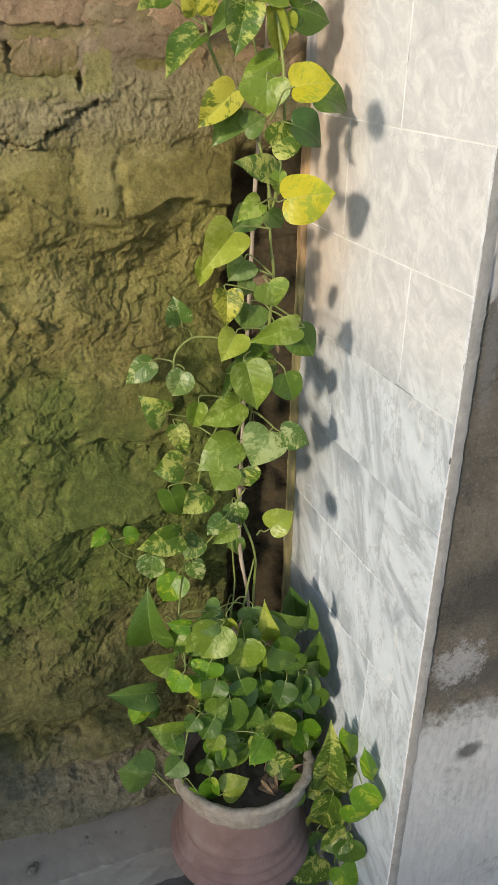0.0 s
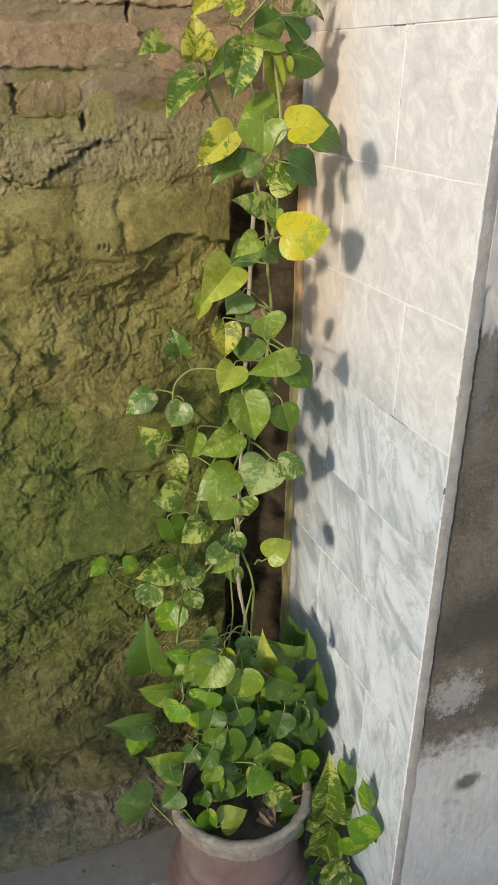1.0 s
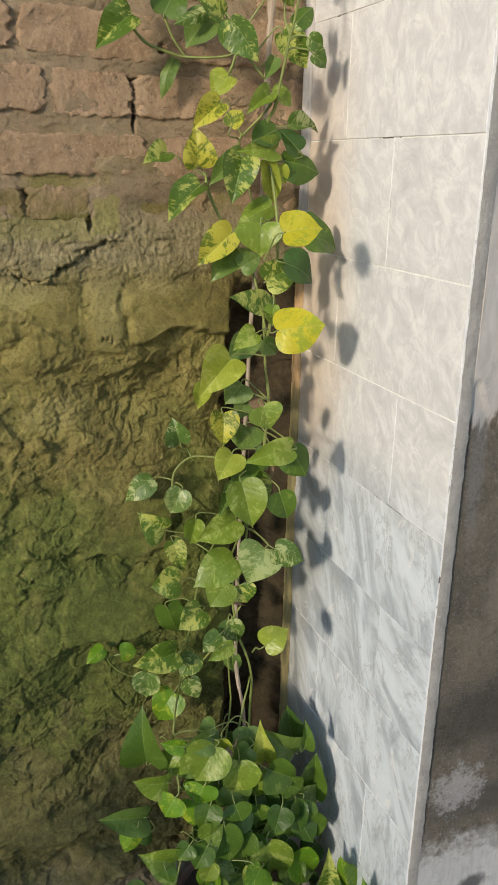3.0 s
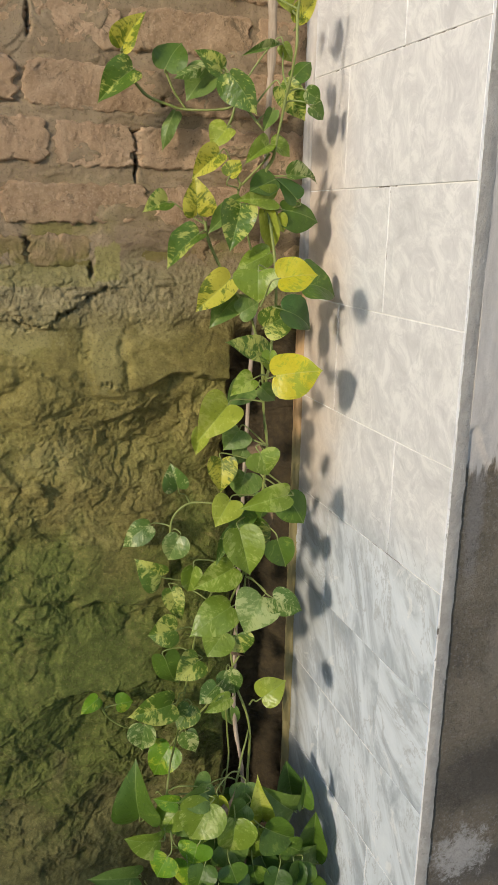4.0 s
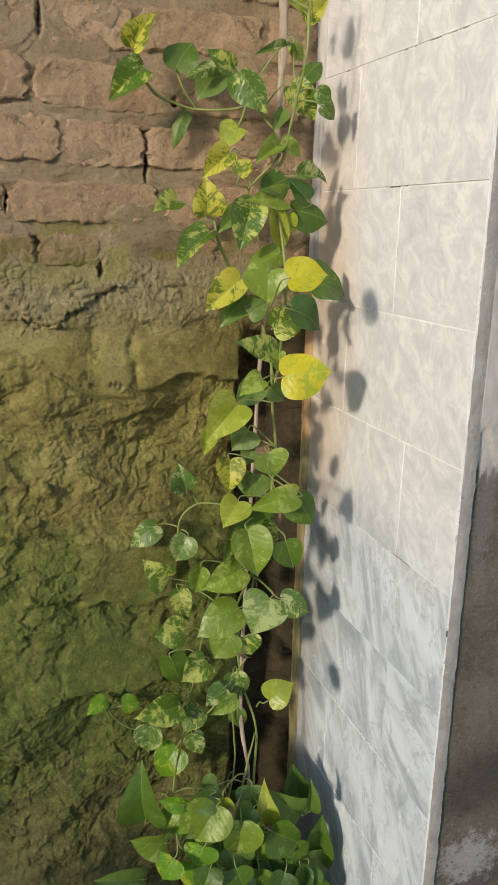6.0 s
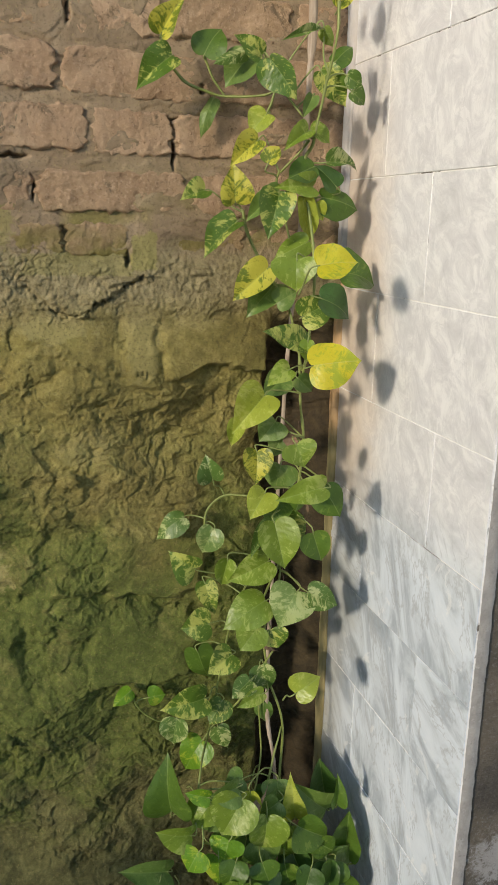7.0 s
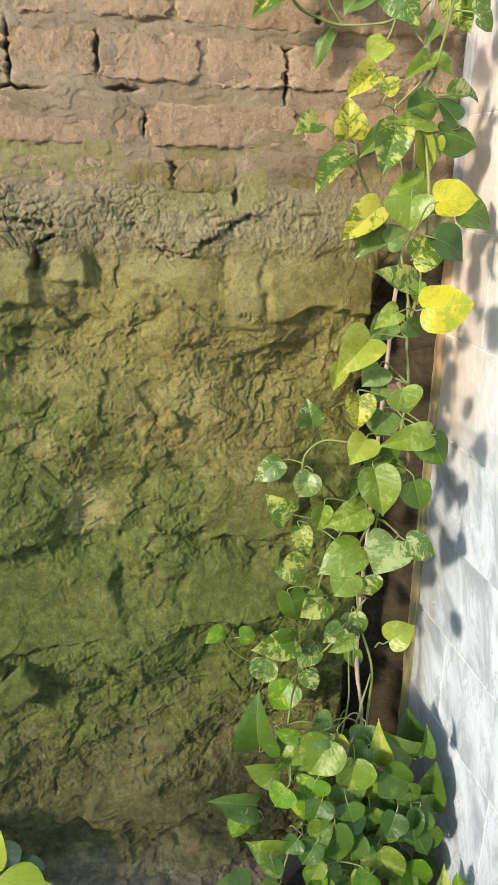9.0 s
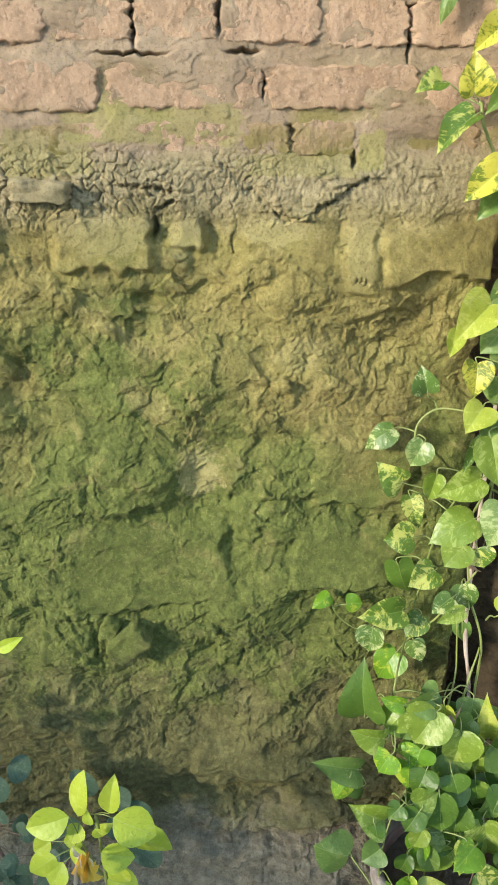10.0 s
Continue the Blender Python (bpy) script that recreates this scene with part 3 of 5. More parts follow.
    h = h + bed * (0.0012 * ease(sand, 0.0, 0.35) * (0.6 + tone) + 0.0035 * ease(gravel, 0.02, 0.5) * ease(fbm(x * 22 + 5, z * 22, 2), 0.0, 0.5))
    h = h + bed * (0.010 + 0.004 * fbm(x * 12 + 8, z * 14, 2) + (0.0003 + 0.0028 * grit) * lump + 0.0012 * fbm(x * 120, z * 120, 3, 0.7) - 0.005 * grit * ease(lseam, 0.14, 0.0))
    # wandering cracks
    jag, jog = 0.006 * fbm(x * 55 + 3, z * 55, 3, 0.6), 0.006 * fbm(x * 55 + 71, z * 55 + 9, 3, 0.6)
    gape = 0.4 + 0.6 * ease(fbm(x * 26 + 12, z * 26, 2), -0.45, 0.55)
    for x0, z0, x1, z1, wid, dep in ((-0.05, 1.470, 0.0, 1.437, 0.004, 0.010), (0.0, 1.437, 0.05, 1.405, 0.003, 0.008), (0.05, 1.405, 0.10, 1.428, 0.0028, 0.009), (0.10, 1.428, 0.155, 1.458, 0.0032, 0.012),
                                     (0.155, 1.458, 0.24, 1.47, 0.003, 0.007), (-0.20, 0.728, -0.31, 0.725, 0.004, 0.012), (-0.29, 0.72, -0.275, 0.63, 0.003, 0.010),
                                     (-0.38, 0.60, -0.30, 0.61, 0.003, 0.008), (0.115, 1.325, 0.19, 1.312, 0.002, 0.006), (0.08, 0.44, 0.12, 0.50, 0.003, 0.008), (-0.40, 1.27, -0.36, 1.27, 0.002, 0.006), (0.20, 1.28, 0.21, 1.12, 0.002, 0.005)):
        ux, uz = x1 - x0, z1 - z0
        t = np.clip(((wx - x0) * ux + (wz - z0) * uz) / (ux * ux + uz * uz), 0, 1)
        d = np.hypot(wx + jag - x0 - t * ux, wz + jog - z0 - t * uz)
        h = h - dep * gape * np.exp(-(d / (wid * (0.5 + gape))) ** 2)
    # the stepped crack along the bed's lower edge
    for x0, z0, x1, z1, wid in ((0.075, 1.402, 0.088, 1.424, 0.0035), (0.088, 1.424, 0.112, 1.432, 0.0030), (0.112, 1.432, 0.134, 1.449, 0.0045), (0.134, 1.449, 0.168, 1.464, 0.0035), (-0.13, 1.432, -0.155, 1.418, 0.004), (-0.20, 1.455, -0.13, 1.448, 0.004), (0.02, 1.415, 0.075, 1.402, 0.0022)):
        ux, uz = x1 - x0, z1 - z0
        t = np.clip(((x - x0) * ux + (z - z0) * uz) / (ux * ux + uz * uz), 0, 1)
        d = np.hypot(x + jag * 0.6 - x0 - t * ux, z + jog * 0.6 - z0 - t * uz)
        h = h - 0.016 * gape * np.exp(-(d / (0.7 * wid)) ** 2) + 0.005 * np.exp(-(d / 0.02) ** 2) * (z > z0 + t * uz)
    # grit-filled joint between the brick courses
    brickz = ease(wz, 1.49, 1.52)
    h = h + brickz * (0.0030 + 0.0066 * flakes(fbm(wx * 7, wz * 15, 4, 0.5), 3, 0.3) + 0.0005 * fbm(x * 70, z * 70, 3, 0.6))
    # open cracks between bricks
    for cx, cz, rx, rz in ((-0.176, 1.672, 0.0035, 0.034), (-0.058, 1.676, 0.004, 0.022), (0.213, 1.648, 0.0025, 0.026), (0.064, 1.833, 0.004, 0.020), (-0.18, 1.629, 0.045, 0.0022), (-0.022, 1.633, 0.022, 0.003),
                           (0.007, 1.588, 0.002, 0.016), (0.31, 1.765, 0.012, 0.006), (0.215, 1.69, 0.020, 0.003), (0.36, 1.66, 0.03, 0.003), (-0.42, 1.63, 0.04, 0.003),
                           (0.26, 1.735, 0.006, 0.006), (0.14, 1.49, 0.004, 0.012)):
        ax, az = x + 0.003 * fbm(z * 60, x * 3, 2), z + 0.003 * fbm(x * 60, z * 3, 2)
        h = h - 0.022 * np.exp(-(((ax - cx) / rx) ** 2 + ((az - cz) / rz) ** 2) ** 2)
    # layered grey stones along the foot
    foot = ease(wz + 0.03 * fbm(x * 5 + 50, z, 2), 0.40, 0.30) * ease(wz, 0.03, 0.10)
    h = h + foot * (0.032 * flakes(fbm(wx * 3.5 + 20, wz * 15, 3, 0.5), 3, 0.18) + 0.006 * flakes(fbm(wx * 14, wz * 40, 3, 0.5), 2, 0.3))
    # foot spreads on to the step; dark hollow along the corner
    h = h + 0.028 * ease(z, 0.28, 0.02) + 0.006 * ease(z, 0.30, 0.16) * ease(z, 0.05, 0.12) * big
    h = h - (0.055 * ease(wx, 0.372, 0.392) * ease(x, 0.500, 0.445) + 0.012 * ease(x, 0.30, 0.40)) * ease(wz, 1.42, 1.33)
    return h


def stretches(*spans):
    out = []
    for a, b, n in spans:
        out += list(np.linspace(a, b, n, endpoint=False))
    return np.array(out + [spans[-1][1]])


def relief_sheet(name, us, vs, place, back, material, parent=None, label=""):
    """A displaced sheet closed at its back: place(U, V) gives the front's points, back pushes the rim to the rear."""
    U, V = np.meshgrid(us, vs)
    P = place(U, V).reshape(-1, 3)
    nu, nv = len(us), len(vs)
    idx = np.arange(nu * nv).reshape(nv, nu)
    quads = np.stack([idx[:-1, :-1], idx[:-1, 1:], idx[1:, 1:], idx[1:, :-1]], -1).reshape(-1, 4)
    rim = list(idx[0, :]) + list(idx[1:, -1]) + list(idx[-1, -2::-1]) + list(idx[-2:0:-1, 0])
    rear = [tuple(P[i]) for i in rim] + [back(P[i]) for i in rim]
    n0, m = len(P), len(rim)
    sides = [(n0 + (i + 1) % m, n0 + i, n0 + m + i, n0 + m + (i + 1) % m) for i in range(m)]
    return sheet_object(name, P, quads, rear, sides, material, parent, label)


def wall_place(X, Z):
    return np.stack([X, WALL_Y - wall_relief(X, Z), Z], -1)


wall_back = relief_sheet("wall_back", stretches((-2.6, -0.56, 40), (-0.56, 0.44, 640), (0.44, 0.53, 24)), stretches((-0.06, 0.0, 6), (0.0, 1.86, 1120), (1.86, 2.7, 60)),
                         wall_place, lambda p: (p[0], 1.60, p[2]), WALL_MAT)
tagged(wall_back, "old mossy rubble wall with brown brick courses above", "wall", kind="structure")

# worn bricks of the upper courses, half buried in mortar
COURSE = 0.0785


def rough_block(name, size, seed, material, parent, m, cuts=(36, 13), amp=0.0026):
    """A worn brick or stone: a cushion with chipped corners."""
    nx, nz = cuts
    w, d, h = size
    rs = random.Random(seed)
    us, vs = np.linspace(-1, 1, nx * 2 + 1), np.linspace(-1, 1, nz * 2 + 1)
    U, V = np.meshgrid(us, vs)
    corner = 1 - 0.10 * np.abs(U) ** 6 * np.abs(V) ** 4
    X = U * w / 2 * corner + 0.007 * fbm(U * 1.9 + seed * 3.1, V * 3.2 + seed, 3, 0.55) * np.abs(U) ** 2
    Z = V * h / 2 * corner + 0.0042 * fbm(U * w * 33 + seed * 1.7, V * 0.8 + seed * 2, 3, 0.55) * np.abs(V) ** 1.5
    edge = np.minimum(ease(1 - np.abs(U), 0.0, 0.05), ease(1 - np.abs(V), 0.0, 0.16))
    Y = -d * (-0.6 + 1.6 * edge) - amp * (fbm(U * w * 16 + seed * 5, V * h * 16 + seed, 2, 0.5) + 0.40 * fbm(U * w * 75 + seed, V * h * 75 + 3, 3, 0.7)) * (0.4 + 0.6 * edge)
    P = np.stack([X, Y, Z], -1).reshape(-1, 3).tolist()
    n, k = len(us), len(vs)
    idx = np.arange(n * k).reshape(k, n)
    quads = np.stack([idx[:-1, :-1], idx[:-1, 1:], idx[1:, 1:], idx[1:, :-1]], -1).reshape(-1, 4).tolist()
    rim = list(idx[0, :]) + list(idx[1:, -1]) + list(idx[-1, -2::-1]) + list(idx[-2:0:-1, 0])
    n0, q = len(P), len(rim)
    P += [tuple(P[i]) for i in rim] + [(P[i][0], 0.05, P[i][2]) for i in rim]
    quads += [(n0 + (i + 1) % q, n0 + i, n0 + q + i, n0 + q + (i + 1) % q) for i in range(q)]
    ob = mesh_object(name, P, quads, material, parent)
    ob.matrix_basis = m
    return ob


# each course: height of its middle, the upright joints from left to right
COURSES = (
    (1.518, (-0.62, -0.47, -0.335, -0.10, 0.048, 0.145, 0.33, 0.53)),
    (1.588, (-0.66, -0.44, -0.222, 0.008, 0.235, 0.42, 0.53)),
    (1.672, (-0.74, -0.52, -0.288, -0.176, -0.055, 0.09, 0.212, 0.42, 0.53)),
    (1.752, (-0.62, -0.40, -0.17, 0.05, 0.26, 0.47, 0.53)),
    (1.833, (-0.72, -0.50, -0.28, -0.14, 0.064, 0.20, 0.40, 0.53)),
    (1.912, (-0.60, -0.38, -0.16, 0.07, 0.29, 0.53)),
    (1.992, (-0.72, -0.5, -0.27, -0.05, 0.17, 0.40, 0.53)),
)
rb = random.Random(12)
for row, (zc, joints) in enumerate(COURSES):
    for i, (a, b) in enumerate(zip(joints, joints[1:])):
        w, h = b - a - 0.005, (0.058 if row == 0 else 0.070) + rb.uniform(-0.006, 0.004)
        rough_block("brick", (w, (0.0068 if row else 0.0050) + rb.uniform(-0.0025, 0.002), h), row * 20 + i + 1, BRICK_MAT, wall_back,
                    pose((a + b) / 2, WALL_Y + 0.002, zc + rb.uniform(-0.003, 0.003), rb.uniform(-2, 2), rb.uniform(-1.2, 1.2), rb.uniform(-1.5, 1.5)))
# loose stones wedged in the rubble
for sx, sz, w, h, d, turn, s in ((-0.232, 0.672, 0.085, 0.060, 0.030, -38, 201), (-0.318, 1.447, 0.095, 0.036, 0.030, 4, 202), (-0.345, 0.665, 0.10, 0.085, 0.014, 5, 203),
                                 (-0.265, 0.70, 0.035, 0.05, 0.015, 20, 204), (0.035, 1.147, 0.035, 0.018, 0.020, 0, 205), (-0.10, 0.69, 0.06, 0.02, 0.016, 3, 206)):
    rough_block("stone", (w, d, h), s, WALL_MAT, wall_back, pose(sx, WALL_Y - 0.004, sz, 0, turn, 0), (6, 5), 0.006)

# ---- marble-faced pier ----
PIER_Y, TILE_H, TILE_T = 0.79, 0.1676, 0.011


def pier_place(X, Z):
    relief = 0.0007 * fbm(X * 60, Z * 60, 4, 0.6) + 0.002 * fbm(X * 5, Z * 5, 2)
    edge = 1.36 - 0.16 * 0.5 - 0.05 * fbm(X * 22, Z * 2, 2)
    skim = 0.004 * ease(Z, edge - 0.006, edge + 0.006)
    lower = 0.003 * ease(Z, 0.62 + 0.04 * fbm(X * 8, Z * 8, 2), 0.56)
    return np.stack([X, PIER_Y + 0.003 - relief - skim - lower, Z], -1)


wall_side = relief_sheet("wall_side", stretches((0.5155, 0.86, 110), (0.86, 2.6, 30)), stretches((-0.06, 0.0, 3), (0.0, 1.7, 420), (1.7, 2.7, 20)),
                         pier_place, lambda p: (p[0], 1.60, p[2]), RENDER_MAT)
tagged(wall_side, "grey cement-rendered wall end with dark rough patch", "wall", kind="structure")
# rough cement arris behind the marble's edge
us = stretches((0.0, 1.0, 8))


def arris_place(U, Z):
    bulge = np.sin(U * math.pi)
    wob = 0.0006 * fbm(U * 1.5 + 4, Z * 40, 4, 0.7)
    return np.stack([0.4985 + 0.0175 * U + wob + 0.0012 * U * fbm(U * 0 + 2, Z * 45, 4, 0.75), PIER_Y - 0.0005 - 0.0010 * bulge - 0.6 * wob, Z], -1)


arris = relief_sheet("cement_edge", us, stretches((-0.06, 2.2, 420), (2.2, 2.7, 4)), arris_place, lambda p: (p[0], 0.86, p[2]), STRIP_MAT, wall_side, "rough grey cement edge strip")
# bedding behind the tiles
bm = bmesh.new()
bmesh.ops.create_cube(bm, size=1, matrix=pose(0.5005, 1.0265, 1.32) @ Matrix.Diagonal((0.0088, 0.472, 2.76, 1)))
part("grout", bm, GROUT, wall_side, "pale grout and bedding behind the marble")


# closes the gap behind the corner; takes the joint's painted shade colour
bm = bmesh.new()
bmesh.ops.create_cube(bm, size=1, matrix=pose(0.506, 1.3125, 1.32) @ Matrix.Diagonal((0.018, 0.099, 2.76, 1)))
part("mortar", bm, WALL_MAT, wall_side, "mossy mortar closing the corner gap, coloured shade-dark")


def tile(y0, y1, z0, z1, r):
    """One marble tile with eased edges, facing the yard's plant corner."""
    g, e = 0.0008, 0.0005
    y0, y1, z0, z1 = y0 + g, y1 - g, z0 + g, z1 - g
    x = CORNER_X + r.uniform(-0.0006, 0.0006)
    v = [(x, y, z) for y, z in ((y0 + e, z0 + e), (y1 - e, z0 + e), (y1 - e, z1 - e), (y0 + e, z1 - e))]
    v += [(x + e, y, z) for y, z in ((y0, z0), (y1, z0), (y1, z1), (y0, z1))]
    v += [(x + TILE_T, y, z) for y, z in ((y0, z0), (y1, z0), (y1, z1), (y0, z1))]
    f = [(0, 3, 2, 1)]
    for k in range(4):
        n = (k + 1) % 4
        f += [(k, n, 4 + n, 4 + k), (4 + k, 4 + n, 8 + n, 8 + k)]
    return mesh_object("tile", v, f, MARBLE, wall_side, smooth=False)


rt = random.Random(4)
for row in range(-3, 12):
    ztop = 1.615 - row * TILE_H
    if ztop < -0.05:
        break
    cuts = {0: [0.984], -2: [0.969]}.get(row, [0.926] if row % 2 == 0 else [1.119])
    ys = [PIER_Y, *cuts, 1.262]
    for y0, y1 in zip(ys, ys[1:]):
        tile(y0, y1, max(ztop - TILE_H, -0.06), ztop, rt)


# stained plaster fillet between marble and rubble
def fillet_place(U, Z):
    wob = 0.003 * fbm(U * 2 + 9, Z * 18, 4, 0.6)
    return np.stack([CORNER_X - 0.0005 - 0.010 * U + wob * 0.5, 1.240 + 0.014 * U + wob + 0.004 * fbm(U, Z * 5 + 3, 2), Z], -1)


fillet = relief_sheet("plaster_fillet", us[::-1], stretches((0.03, 2.2, 420), (2.2, 2.7, 4)), fillet_place, lambda p: (min(p[0] + 0.008, CORNER_X - 0.0006), 1.274, p[2]), OCHRE_MAT, wall_side, "ochre-stained plaster fillet in the corner")

# ---- step and ground ----


def step_place(X, V):
    """V runs from the wall over the top and down the front."""
    chip = 0.004 * fbm(X * 6, X * 0, 3) + 0.007 * np.clip(fbm(X * 34 + 5, X * 0 + 3, 4, 0.6), 0, 1)
    top = np.clip(V, 0, 1)
    down = np.clip(V - 1, 0, 1)
    near = np.exp(-((V - 1) / 0.10) ** 2)
    y = 1.32 - 0.195 * top - 0.010 * down + chip * near * 1.2 + 0.004 * fbm(X * 12, V * 3, 4, 0.6) * (V > 1)
    z = 0.040 - 0.100 * down - near * (0.004 + 0.25 * chip) + 0.002 * fbm(X * 5, V * 3, 2)
    return np.stack([X, y, np.maximum(z, -0.07)], -1)


ledge = relief_sheet("step", stretches((-2.6, -0.6, 40), (-0.6, 0.50, 260)), stretches((0, 0.8, 24), (0.8, 1.25, 36), (1.25, 2.0, 16))[::-1],
                     step_place, lambda p: (p[0], 1.33, -0.07), LEDGE_MAT)
tagged(ledge, "worn grey cement step along the wall foot", "step", kind="structure")

GROUND_Z = -0.06
gx = stretches((-60, -3, 12), (-3, 3, 60), (3, 60, 12))
gy = stretches((-60, -2, 12), (-2, 1.6, 40), (1.6, 60, 12))
GX, GY = np.meshgrid(gx, gy)
GZ = GROUND_Z + 0.004 * fbm(GX * 3, GY * 3, 3)
gi = np.arange(GX.size).reshape(GX.shape)
ground = mesh_object("ground", np.stack([GX, GY, GZ], -1).reshape(-1, 3).tolist(),
                     np.stack([gi[:-1, :-1], gi[:-1, 1:], gi[1:, 1:], gi[1:, :-1]], -1).reshape(-1, 4).tolist(), GROUND_MAT)
tagged(ground, "dusty dark cement yard ground", "ground", kind="structure")

# unseen wall added behind the eye: low sun clears its top, the corner's foot stays shaded
bm = bmesh.new()
bmesh.ops.create_cube(bm, size=1, matrix=pose(-6.3, -3.2, 1.20, 0, 0, -57.3) @ Matrix.Diagonal((26, 0.24, 2.64, 1)))
bmesh.ops.bevel(bm, geom=bm.edges[:], offset=0.015, segments=2, affect="EDGES")
wall_front = part("wall_front", bm, cement_material("blocker_render", (0.30, 0.275, 0.25), (0.46, 0.43, 0.40), 3))
tagged(wall_front, "unseen plain wall added to block low sun from the corner", "wall", kind="structure")

# ---- terracotta pot ----
POT = (0.308, 1.026)


def lathe(profile, sides=56, wobble=0.0, seed=0.0):
    verts, faces = [], []
    for k, (r, z) in enumerate(profile):
        for s in range(sides):
            a = 2 * math.pi * s / sides
            q = wobble * noise.fractal(Vector((math.cos(a) * 3, math.sin(a) * 3, z * 30 + seed)), 1.0, 2.0, 3)
            q += 0.4 * wobble * noise.fractal(Vector((math.cos(a) * 16, math.sin(a) * 16, z * 120 + seed)), 0.8, 2.0, 3)
            verts.append(((r + q) * math.cos(a), (r + q) * math.sin(a), z + 0.6 * q))
    for k in range(len(profile) - 1):
        for s in range(sides):
            t = (s + 1) % sides
            faces.append((k * sides + s, k * sides + t, (k + 1) * sides + t, (k + 1) * sides + s))
    return verts, faces


flower_pot = new("flower_pot")
flower_pot.location = (*POT, GROUND_Z)
tagged(flower_pot, "dusty terracotta flower pot with crusted pale rim", "flower pot")
PROFILE = [(0.001, 0.004), (0.085, 0.004), (0.092, 0.012), (0.098, 0.10), (0.110, 0.150), (0.126, 0.156), (0.134, 0.161), (0.1375, 0.168), (0.138, 0.176), (0.135, 0.183), (0.128, 0.1865), (0.126, 0.188), (0.1265, 0.190),
           (0.129, 0.194), (0.1285, 0.200), (0.124, 0.204), (0.1195, 0.2055), (0.1185, 0.207), (0.1195, 0.210), (0.1205, 0.215), (0.118, 0.220), (0.1135, 0.2215), (0.113, 0.223), (0.1128, 0.240), (0.1125, 0.244), (0.1135, 0.246), (0.1135, 0.249), (0.1122, 0.251),
           (0.1115, 0.30), (0.113, 0.35), (0.115, 0.362), (0.111, 0.368), (0.106, 0.36), (0.104, 0.28), (0.09, 0.1), (0.0, 0.02)]
PROFILE = [(r, z + 0.03 * (z > 0.05)) for r, z in PROFILE]
mesh_object("body", *lathe(PROFILE, 72, 0.0009), POT_MAT, flower_pot)
RIM = [(0.110, 0.338), (0.118, 0.338), (0.1225, 0.341), (0.1250, 0.347), (0.1275, 0.358), (0.131, 0.374), (0.1325, 0.382), (0.1325, 0.387), (0.1295, 0.3905), (0.124, 0.391), (0.119, 0.389), (0.1155, 0.383), (0.113, 0.370), (0.110, 0.338)]
mesh_object("rim", *lathe([(r, z + 0.03) for r, z in RIM], 220, 0.0055, 4.0), RIM_MAT, flower_pot, "chipped rim crusted with pale limescale")
for i in range(96):  # pressed notches round the belly
    a = 2 * math.pi * i / 96
    if i == 0:
        bm = bmesh.new()
        bmesh.ops.create_cube(bm, size=1, matrix=Matrix.Diagonal((0.002, 0.0022, 0.007, 1)))
        bmesh.ops.bevel(bm, geom=bm.edges[:], offset=0.0006, segments=1, affect="EDGES")
        notch = part("notch", bm, POT_MAT, flower_pot)
    else:
        notch = new("notch", notch.data)
        notch.parent = flower_pot
    notch.matrix_basis = pose(0.1128 * math.cos(a), 0.1128 * math.sin(a), 0.263, 0, 0, math.degrees(a))
us_, vs_ = np.linspace(0, 1, 12), np.linspace(0, 2 * math.pi, 40, endpoint=False)
R, A = np.meshgrid(us_, vs_)
SZ = 0.375 + 0.012 * fbm(R * np.cos(A) * 4, R * np.sin(A) * 4, 3) + 0.02 * (1 - R)
pts = np.stack([R * 0.1085 * np.cos(A), R * 0.1085 * np.sin(A), SZ], -1).reshape(-1, 3).tolist()
fs = [(i * 12 + j, i * 12 + j + 1, ((i + 1) % 40) * 12 + j + 1, ((i + 1) % 40) * 12 + j) for i in range(40) for j in range(11)]
soil = mesh_object("soil", pts, fs, SOIL_MAT)
soil.location = (*POT, GROUND_Z)
tagged(soil, "dark crumbly soil inside the terracotta pot", "soil", kind="stuff")

# ---- pothos vine ----
LEAVES_UPPER_A = [
    (0.245, 1.195, 1.591, 43, 37, -165, 14, 9, "v"),
    (0.286, 1.177, 1.575, 57, 50, 97, 15, 14, "a"),
    (0.280, 1.150, 1.548, 72, 44, -142, 6, 14, "v"),
    (0.334, 1.123, 1.586, 71, 54, -110, 19, -12, "v"),
    (0.342, 1.147, 1.592, 67, 38, -142, 1, 1, "o"),
    (0.379, 1.120, 1.522, 59, 39, -154, -6, -9, "l"),
    (0.344, 1.071, 1.499, 44, 72, -100, 20, 9, "l"),
    (0.333, 0.966, 1.497, 53, 62, 12, 19, -12, "y"),
    (0.421, 1.090, 1.481, 70, 72, -8, -3, -16, "g"),
    (0.323, 1.132, 1.484, 74, 51, -139, 0, -9, "a"),
    (0.348, 1.170, 1.459, 71, 59, -139, 18, -7, "o"),
]
LEAVES_UPPER_B = [
    (0.367, 1.101, 1.417, 62, 51, 28, 9, 6, "v"),
    (0.357, 1.056, 1.382, 85, 43, 160, 18, 6, "v"),
    (0.347, 1.009, 1.362, 71, 74, 11, 23, -6, "y"),
    (0.375, 1.051, 1.448, 65, 56, -22, -1, -11, "d"),
    (0.337, 1.067, 1.347, 41, 34, -151, 2, 3, "l"),
    (0.315, 1.108, 1.302, 76, 63, -138, 13, -5, "m"),
    (0.288, 1.156, 1.253, 42, 32, -112, 18, -1, "m"),
    (0.354, 1.044, 1.390, 31, 24, -96, 7, 7, "l"),
    (0.384, 1.120, 1.625, 52, 41, -158, 19, -15, "g"),
    (0.383, 1.120, 1.598, 61, 36, 180, 16, -15, "l"),
    (0.399, 1.120, 1.584, 67, 53, -10, 4, 3, "g"),
]
